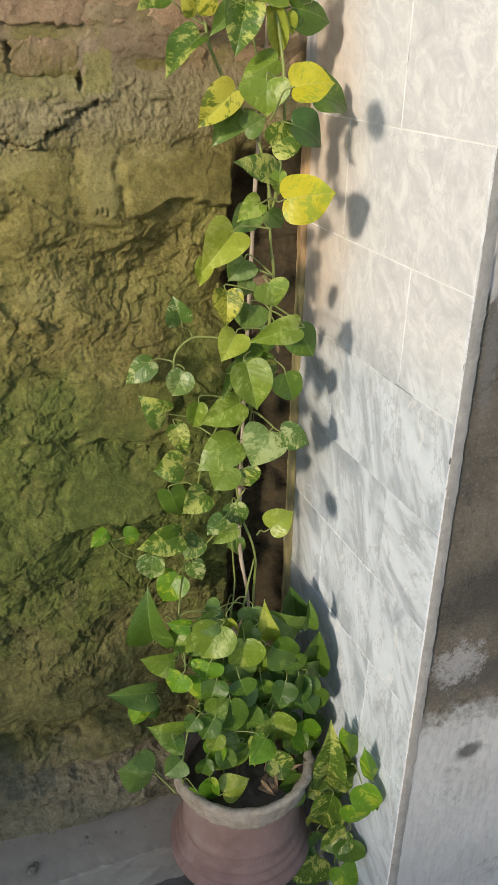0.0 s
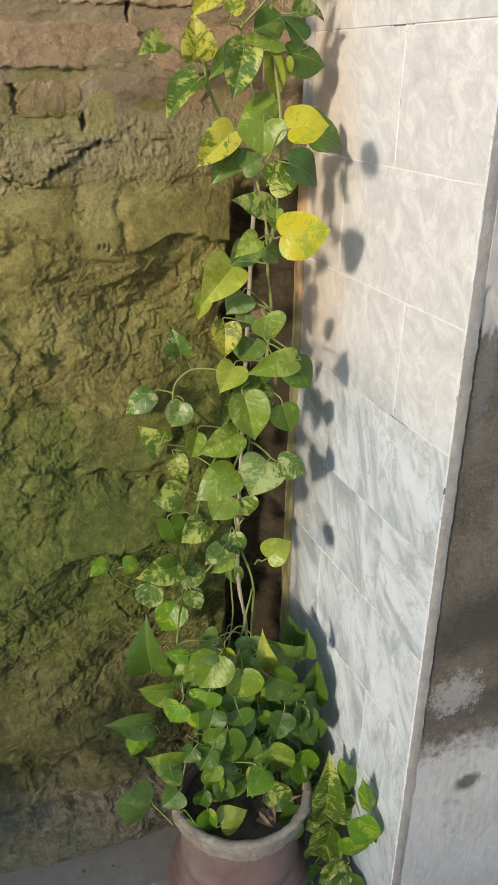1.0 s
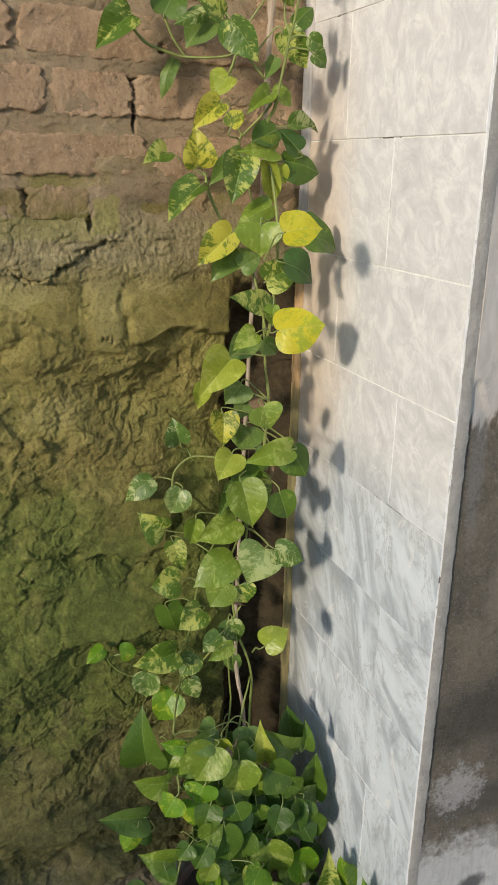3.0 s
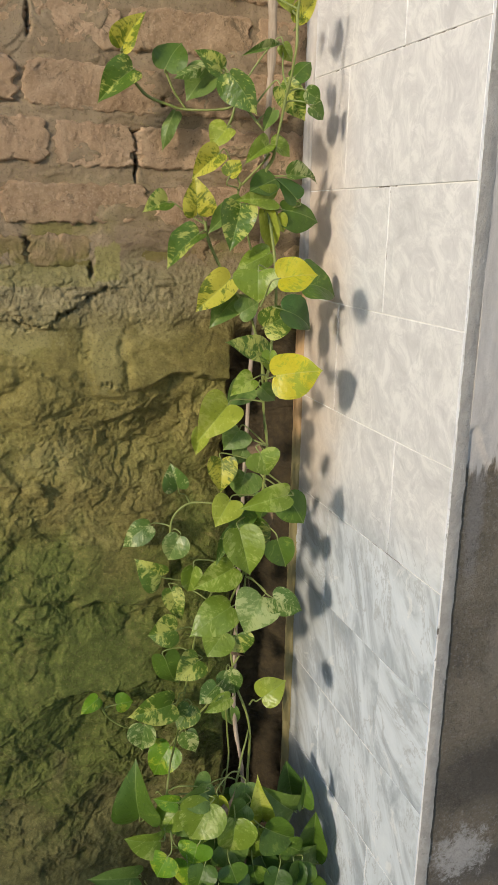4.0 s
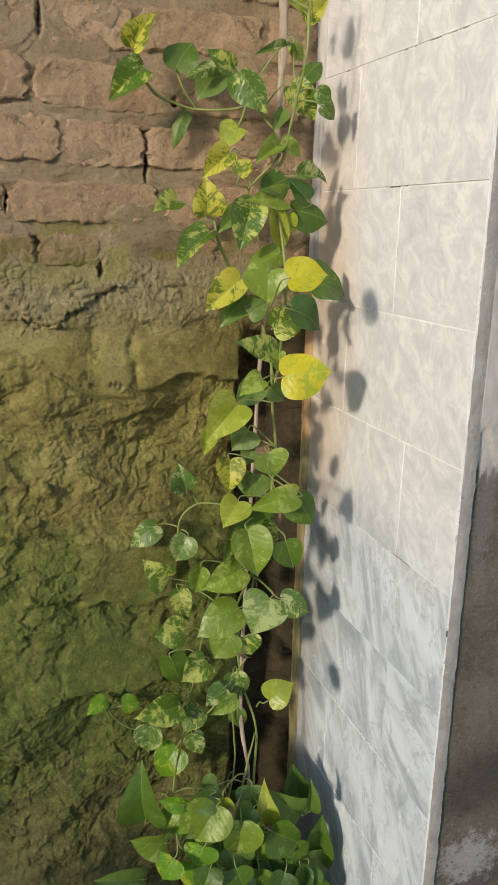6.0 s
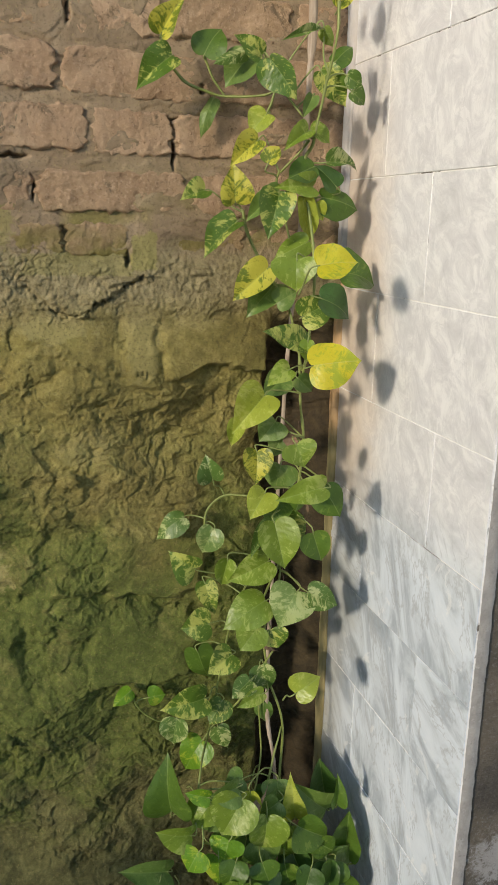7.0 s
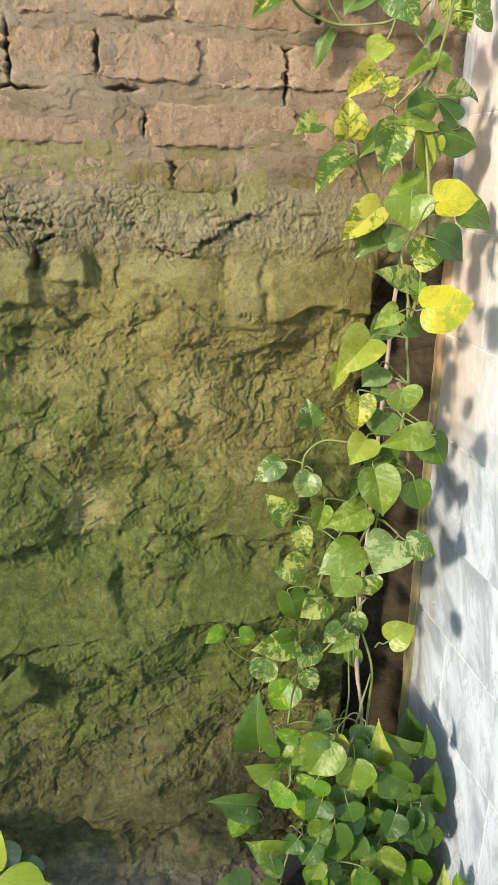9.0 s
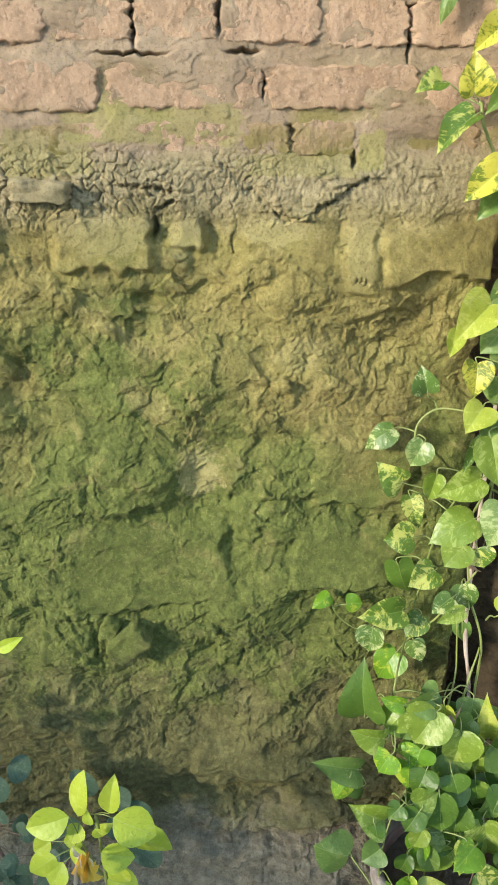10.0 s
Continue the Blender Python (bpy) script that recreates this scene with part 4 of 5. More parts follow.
LEAVES_UPPER_C = [
    (0.369, 1.120, 1.582, 67, 33, -72, -5, -10, "m"),
    (0.390, 1.120, 1.576, 29, 27, -66, -1, 8, "m"),
    (0.358, 1.155, 1.317, 48, 46, -144, 20, -5, "o"),
    (0.367, 1.110, 1.325, 35, 33, -45, 9, 9, "o"),
    (0.338, 1.131, 1.434, 36, 38, 33, 16, 10, "o"),
    (0.419, 1.120, 1.599, 45, 36, 135, -5, 14, "d"),
]
LEAVES_MIDDLE_A = [
    (0.253, 1.169, 1.156, 43, 47, 107, 3, 4, "p"),
    (0.216, 1.216, 1.080, 59, 48, -152, 3, 14, "p"),
    (0.259, 1.187, 1.066, 50, 51, -116, 2, -6, "c"),
    (0.227, 1.181, 1.002, 53, 51, 146, -4, -11, "v"),
    (0.313, 1.133, 1.209, 54, 50, -98, 26, -11, "a"),
    (0.319, 1.107, 1.150, 49, 53, -133, 23, 1, "m"),
    (0.352, 1.132, 1.183, 46, 62, -103, 0, 3, "o"),
    (0.365, 0.990, 1.193, 71, 42, -172, 6, -3, "l"),
    (0.346, 1.054, 1.239, 37, 58, -70, 24, -15, "l"),
    (0.372, 1.007, 1.184, 50, 55, -58, 22, -12, "g"),
    (0.353, 1.128, 1.128, 54, 53, -126, 23, 4, "g"),
]
LEAVES_MIDDLE_B = [
    (0.342, 1.123, 1.101, 87, 53, -42, -3, -2, "v"),
    (0.327, 1.085, 1.109, 78, 68, -81, 21, -7, "l"),
    (0.332, 1.115, 1.096, 66, 25, -137, 24, 11, "p"),
    (0.380, 1.058, 1.096, 54, 48, -73, 7, 0, "g"),
    (0.330, 1.115, 1.032, 73, 56, -159, 7, -7, "l"),
    (0.276, 1.159, 1.021, 54, 36, -103, -2, -4, "l"),
    (0.251, 1.209, 0.962, 60, 38, -81, 27, 4, "v"),
    (0.253, 1.187, 0.896, 51, 61, -176, 3, -13, "v"),
    (0.321, 1.100, 0.972, 81, 67, -162, 15, 12, "l"),
    (0.360, 1.066, 0.999, 65, 76, -129, 17, 9, "c"),
    (0.368, 1.038, 1.010, 57, 49, -29, 14, 8, "p"),
]
LEAVES_MIDDLE_C = [
    (0.314, 1.113, 0.920, 50, 62, -135, 14, -7, "l"),
    (0.336, 1.111, 0.913, 35, 52, -73, 19, 6, "v"),
    (0.285, 1.159, 0.849, 55, 55, -159, 21, 5, "v"),
    (0.239, 1.211, 0.833, 91, 60, -73, -5, 2, "g"),
    (0.244, 1.179, 0.760, 79, 61, -178, 12, -1, "v"),
    (0.279, 1.193, 0.741, 50, 51, -125, 13, 10, "v"),
    (0.198, 1.197, 0.716, 48, 58, -103, 14, 8, "p"),
    (0.245, 1.204, 0.658, 71, 64, -126, 4, 11, "b"),
    (0.272, 1.197, 0.685, 47, 44, -71, 16, 15, "p"),
    (0.331, 1.145, 0.828, 51, 49, -74, 9, 1, "p"),
    (0.307, 1.128, 0.814, 43, 42, -151, 18, 14, "p"),
]
LEAVES_MIDDLE_D = [
    (0.324, 1.108, 0.800, 52, 30, -166, 13, 7, "l"),
    (0.344, 1.161, 0.742, 48, 37, -85, -1, 9, "o"),
    (0.340, 1.005, 0.861, 46, 52, 37, 12, -3, "m"),
    (0.123, 1.215, 0.774, 41, 29, -152, 17, 4, "b"),
    (0.155, 1.219, 0.753, 32, 36, -2, -5, -11, "b"),
    (0.345, 1.142, 1.252, 42, 51, -135, 12, -9, "o"),
    (0.356, 1.144, 1.229, 39, 41, -115, 12, -15, "o"),
    (0.368, 1.080, 1.161, 44, 37, -100, 0, -14, "g"),
]
LEAVES_BUSH_A = [
    (0.160, 1.066, 0.640, 98, 80, 99, 3, -10, "g"),
    (0.211, 1.028, 0.686, 41, 31, 160, -2, -1, "b"),
    (0.214, 1.032, 0.670, 49, 61, -133, 10, 3, "l"),
    (0.259, 1.035, 0.688, 48, 55, -179, 15, -16, "o"),
    (0.283, 1.040, 0.670, 68, 38, -85, 3, -3, "m"),
    (0.264, 1.024, 0.673, 67, 89, -128, 16, -4, "l"),
    (0.303, 1.014, 0.640, 68, 72, -96, 11, -13, "l"),
    (0.347, 1.030, 0.595, 67, 64, -98, 4, 3, "l"),
    (0.367, 1.051, 0.592, 87, 44, 102, 11, -3, "m"),
    (0.423, 1.050, 0.595, 82, 70, 136, 9, -4, "o"),
    (0.357, 1.015, 0.608, 66, 67, -31, 11, 2, "g"),
]
LEAVES_BUSH_B = [
    (0.298, 1.040, 0.576, 53, 66, -60, 25, 3, "o"),
    (0.181, 1.016, 0.633, 63, 53, 159, 14, -16, "l"),
    (0.238, 1.005, 0.618, 36, 62, -108, 10, 4, "b"),
    (0.188, 1.000, 0.615, 38, 50, -126, 11, 13, "b"),
    (0.222, 1.007, 0.589, 58, 57, -89, 6, -9, "b"),
    (0.249, 1.002, 0.578, 50, 50, -119, 23, -4, "g"),
    (0.461, 1.031, 0.491, 97, 77, 144, 12, 3, "o"),
    (0.293, 1.002, 0.565, 34, 56, -75, 26, 0, "g"),
    (0.334, 1.008, 0.546, 43, 56, -79, 4, 15, "g"),
    (0.421, 1.008, 0.506, 82, 82, -82, 3, -1, "g"),
    (0.387, 1.044, 0.488, 38, 54, -82, 12, -2, "d"),
]
LEAVES_BUSH_C = [
    (0.149, 1.046, 0.546, 87, 51, 158, 12, 10, "o"),
    (0.129, 1.028, 0.541, 46, 43, -120, 9, -7, "b"),
    (0.174, 1.115, 0.442, 35, 42, -174, 13, -8, "d"),
    (0.228, 0.984, 0.529, 46, 57, 16, 0, 16, "l"),
    (0.271, 0.992, 0.535, 72, 73, -86, 11, -1, "g"),
    (0.184, 0.988, 0.493, 66, 63, 149, 8, 8, "l"),
    (0.234, 0.975, 0.521, 42, 50, -127, 15, -6, "g"),
    (0.246, 0.983, 0.474, 41, 40, -111, 4, -7, "l"),
    (0.353, 0.994, 0.470, 97, 86, -82, 7, -4, "l"),
    (0.399, 0.995, 0.420, 74, 63, -47, 11, -15, "b"),
    (0.311, 0.969, 0.450, 64, 33, -95, 7, 13, "l"),
]
LEAVES_BUSH_D = [
    (0.292, 0.993, 0.425, 83, 86, -146, 8, -16, "l"),
    (0.136, 1.023, 0.383, 66, 88, 157, 5, 2, "o"),
    (0.176, 0.976, 0.446, 39, 49, -149, 11, -1, "o"),
    (0.225, 0.985, 0.418, 44, 36, -107, 5, -3, "g"),
    (0.227, 0.972, 0.384, 64, 37, -92, 1, -7, "b"),
    (0.202, 0.964, 0.370, 93, 53, -55, -2, 11, "b"),
    (0.247, 0.958, 0.356, 54, 52, 18, 6, -7, "m"),
    (0.346, 0.979, 0.375, 60, 57, -31, 23, -11, "v"),
    (0.364, 1.016, 0.324, 42, 55, -128, 9, 0, "d"),
    (0.397, 0.948, 0.323, 59, 66, 177, 0, 3, "g"),
    (0.403, 0.982, 0.354, 77, 60, -62, -2, -9, "g"),
]
LEAVES_BUSH_E = [
    (0.444, 1.108, 0.578, 93, 67, 103, 11, 5, "d"),
    (0.427, 1.021, 0.628, 57, 29, 91, 10, 15, "g"),
    (0.457, 1.038, 0.509, 102, 58, 94, 9, -14, "g"),
    (0.278, 1.064, 0.678, 35, 47, -167, 1, 5, "o"),
    (0.340, 1.068, 0.658, 46, 52, -99, 14, -12, "o"),
    (0.164, 0.970, 0.502, 31, 33, -82, 23, -11, "g"),
    (0.407, 1.038, 0.365, 63, 60, -75, 6, -11, "d"),
    (0.334, 1.045, 0.636, 41, 49, -144, -2, -13, "o"),
    (0.404, 1.060, 0.492, 40, 55, -136, -2, -14, "d"),
    (0.342, 1.055, 0.459, 50, 59, -48, 16, 12, "d"),
    (0.408, 1.030, 0.425, 44, 56, -135, 6, -6, "d"),
]
LEAVES_BUSH_F = [
    (0.475, 1.047, 0.376, 40, 56, -146, 7, 14, "d"),
    (0.350, 1.041, 0.444, 40, 54, -135, -2, 6, "d"),
    (0.205, 0.977, 0.533, 30, 39, -137, 11, 0, "g"),
    (0.293, 1.048, 0.390, 42, 45, -50, 10, 4, "d"),
    (0.427, 1.019, 0.350, 58, 48, -50, 10, -8, "d"),
    (0.240, 1.043, 0.636, 39, 47, -136, 8, -12, "o"),
    (0.393, 1.011, 0.570, 37, 52, -40, 5, 8, "g"),
]
LEAVES_TRAILING_A = [
    (0.447, 0.947, 0.327, 138, 65, 93, 11, 5, "v"),
    (0.469, 0.943, 0.290, 115, 70, 89, 10, -13, "v"),
    (0.477, 0.921, 0.391, 99, 36, 108, 8, -8, "b"),
    (0.476, 0.843, 0.416, 78, 29, 108, 6, -6, "b"),
    (0.474, 0.960, 0.285, 67, 67, -156, -5, 7, "v"),
    (0.459, 0.942, 0.275, 98, 68, -98, -2, 14, "v"),
    (0.437, 0.967, 0.208, 54, 37, -92, 0, -12, "m"),
    (0.459, 0.847, 0.408, 64, 61, -74, 19, 10, "b"),
    (0.464, 0.874, 0.324, 57, 60, -81, 16, -5, "b"),
    (0.472, 0.901, 0.219, 64, 63, -149, 3, 4, "v"),
    (0.449, 0.954, 0.089, 77, 106, -142, 5, -12, "v"),
]
LEAVES_TRAILING_B = [
    (0.468, 0.889, 0.212, 57, 63, -86, 18, 10, "g"),
    (0.465, 0.897, 0.125, 56, 76, -72, 40, 1, "b"),
    (0.496, 0.844, 0.358, 27, 26, -100, 13, 8, "d"),
    (0.416, 0.956, 0.153, 45, 63, -132, -3, -15, "d"),
    (0.440, 0.948, 0.172, 60, 52, -73, -4, 12, "d"),
    (0.423, 0.959, 0.044, 51, 65, -58, 28, -16, "g"),
]
LEAVES_CROWN_A = [
    (0.182, 1.193, 1.793, 58, 38, 64, 21, 4, "a"),
    (0.198, 1.199, 1.768, 67, 49, -143, 6, -13, "v"),
    (0.242, 1.190, 1.771, 49, 57, 62, -2, -4, "g"),
    (0.308, 1.137, 1.766, 48, 32, 152, 18, -11, "v"),
    (0.291, 1.149, 1.772, 53, 23, -160, 1, -11, "p"),
    (0.303, 1.177, 1.770, 55, 57, -133, 0, -1, "o"),
    (0.312, 1.114, 1.759, 68, 49, -55, 21, -4, "v"),
    (0.267, 1.233, 1.721, 59, 25, -119, 12, 6, "o"),
    (0.384, 1.120, 1.801, 62, 12, -165, 18, -12, "p"),
    (0.319, 1.141, 1.693, 38, 42, -136, 2, 6, "m"),
    (0.307, 1.140, 1.658, 55, 37, -141, -2, -10, "a"),
]
LEAVES_CROWN_B = [
    (0.309, 1.100, 1.626, 29, 32, 60, 0, -13, "a"),
    (0.373, 1.120, 1.671, 48, 30, -150, 19, -4, "l"),
    (0.377, 1.120, 1.672, 36, 31, -21, 7, -7, "l"),
    (0.378, 1.120, 1.716, 32, 22, -119, 13, -11, "o"),
    (0.389, 1.120, 1.748, 60, 43, -52, 13, 14, "v"),
    (0.415, 1.090, 1.740, 27, 27, -28, 6, 15, "p"),
    (0.423, 1.090, 1.721, 30, 26, -34, -4, 9, "p"),
    (0.410, 1.120, 1.763, 41, 31, 46, -5, 2, "g"),
    (0.412, 1.120, 1.831, 45, 32, 56, 9, -5, "a"),
    (0.391, 1.120, 1.801, 28, 22, -51, -4, 13, "l"),
    (0.402, 1.120, 1.852, 31, 27, 164, 19, -14, "m"),
]
LEAVES_CROWN_C = [
    (0.405, 1.120, 1.632, 61, 29, 1, -4, -3, "p"),
    (0.343, 1.078, 1.889, 41, 37, -21, 1, -3, "v"),
    (0.382, 1.120, 1.924, 45, 35, -18, -5, -15, "g"),
    (0.351, 1.120, 1.873, 33, 35, 135, -1, 0, "l"),
    (0.397, 1.120, 1.959, 41, 40, -143, 8, -13, "v"),
    (0.402, 1.090, 1.932, 32, 32, 31, -3, 1, "l"),
]
LEAVES = LEAVES_UPPER_A + LEAVES_UPPER_B + LEAVES_UPPER_C + LEAVES_MIDDLE_A + LEAVES_MIDDLE_B + LEAVES_MIDDLE_C + LEAVES_MIDDLE_D + LEAVES_BUSH_A + LEAVES_BUSH_B + LEAVES_BUSH_C + LEAVES_BUSH_D + LEAVES_BUSH_E
LEAVES += LEAVES_BUSH_F + LEAVES_TRAILING_A + LEAVES_TRAILING_B + LEAVES_CROWN_A + LEAVES_CROWN_B + LEAVES_CROWN_C
STEMS_A = [
    (2.2, [(0.345, 1.060, 0.517), (0.367, 1.131, 0.638), (0.368, 1.129, 0.726), (0.346, 1.149, 0.808), (0.340, 1.154, 0.891), (0.356, 1.141, 0.970), (0.362, 1.135, 1.091)]),
    (2.0, [(0.301, 1.060, 0.544), (0.332, 1.090, 0.652), (0.367, 1.131, 0.714)]),
    (1.8, [(0.291, 1.070, 0.591), (0.339, 1.155, 0.641), (0.334, 1.159, 0.752)]),
    (1.8, [(0.199, 1.050, 0.648), (0.212, 1.080, 0.705), (0.263, 1.204, 0.703), (0.280, 1.200, 0.810), (0.298, 1.188, 0.915), (0.336, 1.157, 1.027)]),
]
STEMS_B = [
    (2.0, [(0.249, 1.206, 1.060), (0.253, 1.206, 1.089), (0.267, 1.203, 1.108), (0.289, 1.195, 1.119), (0.327, 1.165, 1.119), (0.356, 1.140, 1.095)]),
    (2.4, [(0.359, 1.138, 1.018), (0.349, 1.146, 0.988), (0.338, 1.156, 0.950)]),
    (1.8, [(0.260, 1.204, 0.681), (0.286, 1.197, 0.711), (0.307, 1.180, 0.747), (0.324, 1.167, 0.788), (0.352, 1.144, 0.853)]),
    (1.7, [(0.122, 1.220, 0.776), (0.134, 1.220, 0.738), (0.159, 1.220, 0.710), (0.184, 1.219, 0.700), (0.255, 1.205, 0.707)]),
]
STEMS_C = [
    (2.4, [(0.299, 1.184, 1.565), (0.304, 1.180, 1.536), (0.323, 1.166, 1.491), (0.354, 1.141, 1.435), (0.365, 1.131, 1.401), (0.377, 1.121, 1.333)]),
    (2.0, [(0.202, 1.215, 1.756), (0.219, 1.211, 1.738), (0.241, 1.207, 1.728), (0.273, 1.201, 1.720), (0.322, 1.167, 1.720), (0.342, 1.151, 1.725), (0.368, 1.128, 1.690)]),
    (1.8, [(0.187, 1.217, 1.799), (0.193, 1.216, 1.778), (0.202, 1.215, 1.756)]),
    (1.8, [(0.246, 1.206, 1.773), (0.257, 1.204, 1.744), (0.277, 1.200, 1.718)]),
]
STEMS_D = [
    (1.9, [(0.338, 1.154, 1.740), (0.332, 1.159, 1.710), (0.325, 1.164, 1.695)]),
    (2.2, [(0.377, 1.121, 1.316), (0.383, 1.107, 1.404), (0.383, 1.106, 1.504), (0.370, 1.127, 1.622), (0.380, 1.113, 1.660), (0.387, 1.094, 1.732), (0.393, 1.077, 1.786), (0.392, 1.077, 1.828), (0.395, 1.070, 1.893), (0.379, 1.117, 1.969)]),
    (1.8, [(0.343, 1.149, 1.621), (0.340, 1.152, 1.598), (0.352, 1.143, 1.550), (0.367, 1.130, 1.469)]),
    (1.8, [(0.376, 1.122, 1.660), (0.360, 1.136, 1.637), (0.344, 1.149, 1.617)]),
]
STEMS_E = [
    (2.2, [(0.364, 1.133, 1.096), (0.377, 1.122, 1.146), (0.381, 1.114, 1.221), (0.377, 1.121, 1.289), (0.373, 1.125, 1.355)]),
    (1.8, [(0.384, 1.000, 0.225), (0.420, 0.980, 0.279), (0.469, 0.960, 0.296), (0.508, 0.950, 0.268), (0.532, 0.950, 0.201)]),
    (1.8, [(0.439, 0.970, 0.283), (0.482, 0.960, 0.196), (0.486, 0.950, 0.124), (0.482, 0.950, 0.040), (0.467, 0.950, -0.024)]),
    (1.8, [(0.186, 1.000, 0.342), (0.184, 1.000, 0.386), (0.191, 1.000, 0.452), (0.211, 1.020, 0.492), (0.235, 1.030, 0.527)]),
]
STEMS_F = [
    (1.7, [(0.162, 0.970, 0.379), (0.155, 0.980, 0.385), (0.136, 1.000, 0.406)]),
    (1.8, [(0.267, 1.000, 0.277), (0.261, 1.000, 0.383), (0.255, 1.000, 0.468), (0.298, 1.030, 0.519)]),
    (1.8, [(0.348, 1.000, 0.241), (0.356, 1.000, 0.359), (0.389, 1.030, 0.432), (0.418, 1.050, 0.501)]),
]
STAKE = [
    (4.0, [(0.335, 1.050, 0.300), (0.356, 1.110, 0.525), (0.363, 1.150, 0.625), (0.351, 1.165, 0.780), (0.371, 1.180, 1.248), (0.386, 1.200, 1.391), (0.400, 1.205, 1.566), (0.406, 1.210, 1.715), (0.410, 1.210, 1.840), (0.403, 1.210, 1.993)]),
]
HALF = ((1.0, 0.0), (0.96, 0.024), (0.905, 0.078), (0.83, 0.170), (0.73, 0.280), (0.60, 0.385), (0.46, 0.462), (0.31, 0.498), (0.17, 0.495), (0.05, 0.455), (-0.035, 0.375), (-0.075, 0.275), (-0.080, 0.16), (-0.045, 0.06), (0.0, 0.0))


def blade(length, width, r, outline=HALF, rings=4, cup=0.46, droop=0.16, wave=0.12):
    """A heart-shaped blade along +x with its face to +z: creased midrib, drooping tip, wavy edge."""
    cup, droop, full = cup * r.uniform(0.4, 1.6) * r.choice((1, 1, 1, -0.7)), droop * r.uniform(0.3, 2.6), r.uniform(-0.06, 0.05)
    twist, ph, skew = r.uniform(-0.35, 0.35), r.uniform(0, 6), r.uniform(-0.12, 0.12)
    verts, faces = [], []
    n = len(outline)
    for side in (1, -1):
        base = len(verts)
        for k, (u, w) in enumerate(outline):
            m = min(max(u, 0.0), 1.0) if k < n - 1 else 0.0
            for i in range(rings + 1):
                f = i / rings
                x, y = m + (u - m) * f, side * w * (1 + full * 4 * (u - 0.5)) * f * (1 + side * skew)
                z = cup * 1.25 * y * y / (abs(y) + 0.10) * (1.15 - 0.75 * abs(y)) - droop * (x - 0.2) ** 2 * (1.6 - abs(y)) + twist * y * x * 0.6
                z += wave * f * f * math.sin(7 * u + ph + side) * (w + 0.05)
                verts.append((x * length, y * width, z * length))
        for k in range(n - 1):
            for i in range(rings):
                a, b = base + k * (rings + 1) + i, base + (k + 1) * (rings + 1) + i
                quad = (a, b, b + 1, a + 1) if side == 1 else (a, a + 1, b + 1, b)
                faces.append(quad)
    return verts, faces


def leaf_frame(base, angle, lean, roll):
    """Pose of a blade: angle turns it in the plane of the wall, lean brings its tip forward, roll turns it about its midrib."""
    a, b = radians(angle), radians(lean)
    d = Vector((math.cos(a) * math.cos(b), -math.sin(b), math.sin(a) * math.cos(b)))
    view = Vector((-0.33, -0.86, 0.38))
    up = (view - d * view.dot(d)).normalized()
    side = up.cross(d)
    m = Matrix((d, side, up)).transposed()
    m = m @ Matrix.Rotation(radians(roll), 3, "X")
    return Matrix.Translation(base) @ m.to_4x4()


pothos = new("pothos_vine")
pothos.location = (*POT, 0.30)
tagged(pothos, "potted pothos vine climbing the corner, variegated yellow-green heart leaves", "climbing plant")
PLANT = Matrix.Translation((-POT[0], -POT[1], -0.30))
STEMS = STEMS_A + STEMS_B + STEMS_C + STEMS_D + STEMS_E + STEMS_F
joints = []
for mm, pts in STEMS:
    line = spline(pts, 7)
    line = [p + 0.0016 * noise.noise_vector(p * 24) for p in line]
    joints += line[1:-1]
    v, f = tube(line, lambda u, q=mm: q * 0.001 * (1.08 - 0.25 * u), 7, 0.35)
    mesh_object("stem", [PLANT @ Vector(p) for p in v], f, STEM_MAT, pothos)
rl = random.Random(21)
for i in range(40):  # shaded leaves inside the clump over the pot, their shade painted by darker greens
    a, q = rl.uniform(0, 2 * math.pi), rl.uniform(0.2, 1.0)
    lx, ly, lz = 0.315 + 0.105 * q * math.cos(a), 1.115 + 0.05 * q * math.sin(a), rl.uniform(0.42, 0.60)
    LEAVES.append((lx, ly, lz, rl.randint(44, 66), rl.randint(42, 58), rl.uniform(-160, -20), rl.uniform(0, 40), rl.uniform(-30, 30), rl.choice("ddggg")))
for i in range(18):  # front of the clump
    LEAVES.append((rl.uniform(0.25, 0.43), rl.uniform(0.985, 1.05), rl.uniform(0.40, 0.56), rl.randint(44, 60), rl.randint(44, 58),
                   rl.uniform(-150, -30), rl.uniform(0, 35), rl.uniform(-25, 25), rl.choice("dggdgo")))
for i in range(3):  # low leaves at the pot's mouth
    a, q = rl.uniform(0, 2 * math.pi), rl.uniform(0.3, 1.0)
    LEAVES.append((0.315 + 0.09 * q * math.cos(a), 0.985 + 0.06 * q * math.sin(a), rl.uniform(0.385, 0.47), rl.randint(40, 60), rl.randint(38, 54),
                   rl.uniform(-170, -10), rl.uniform(10, 50), rl.uniform(-30, 30), rl.choice("gllbbgo")))
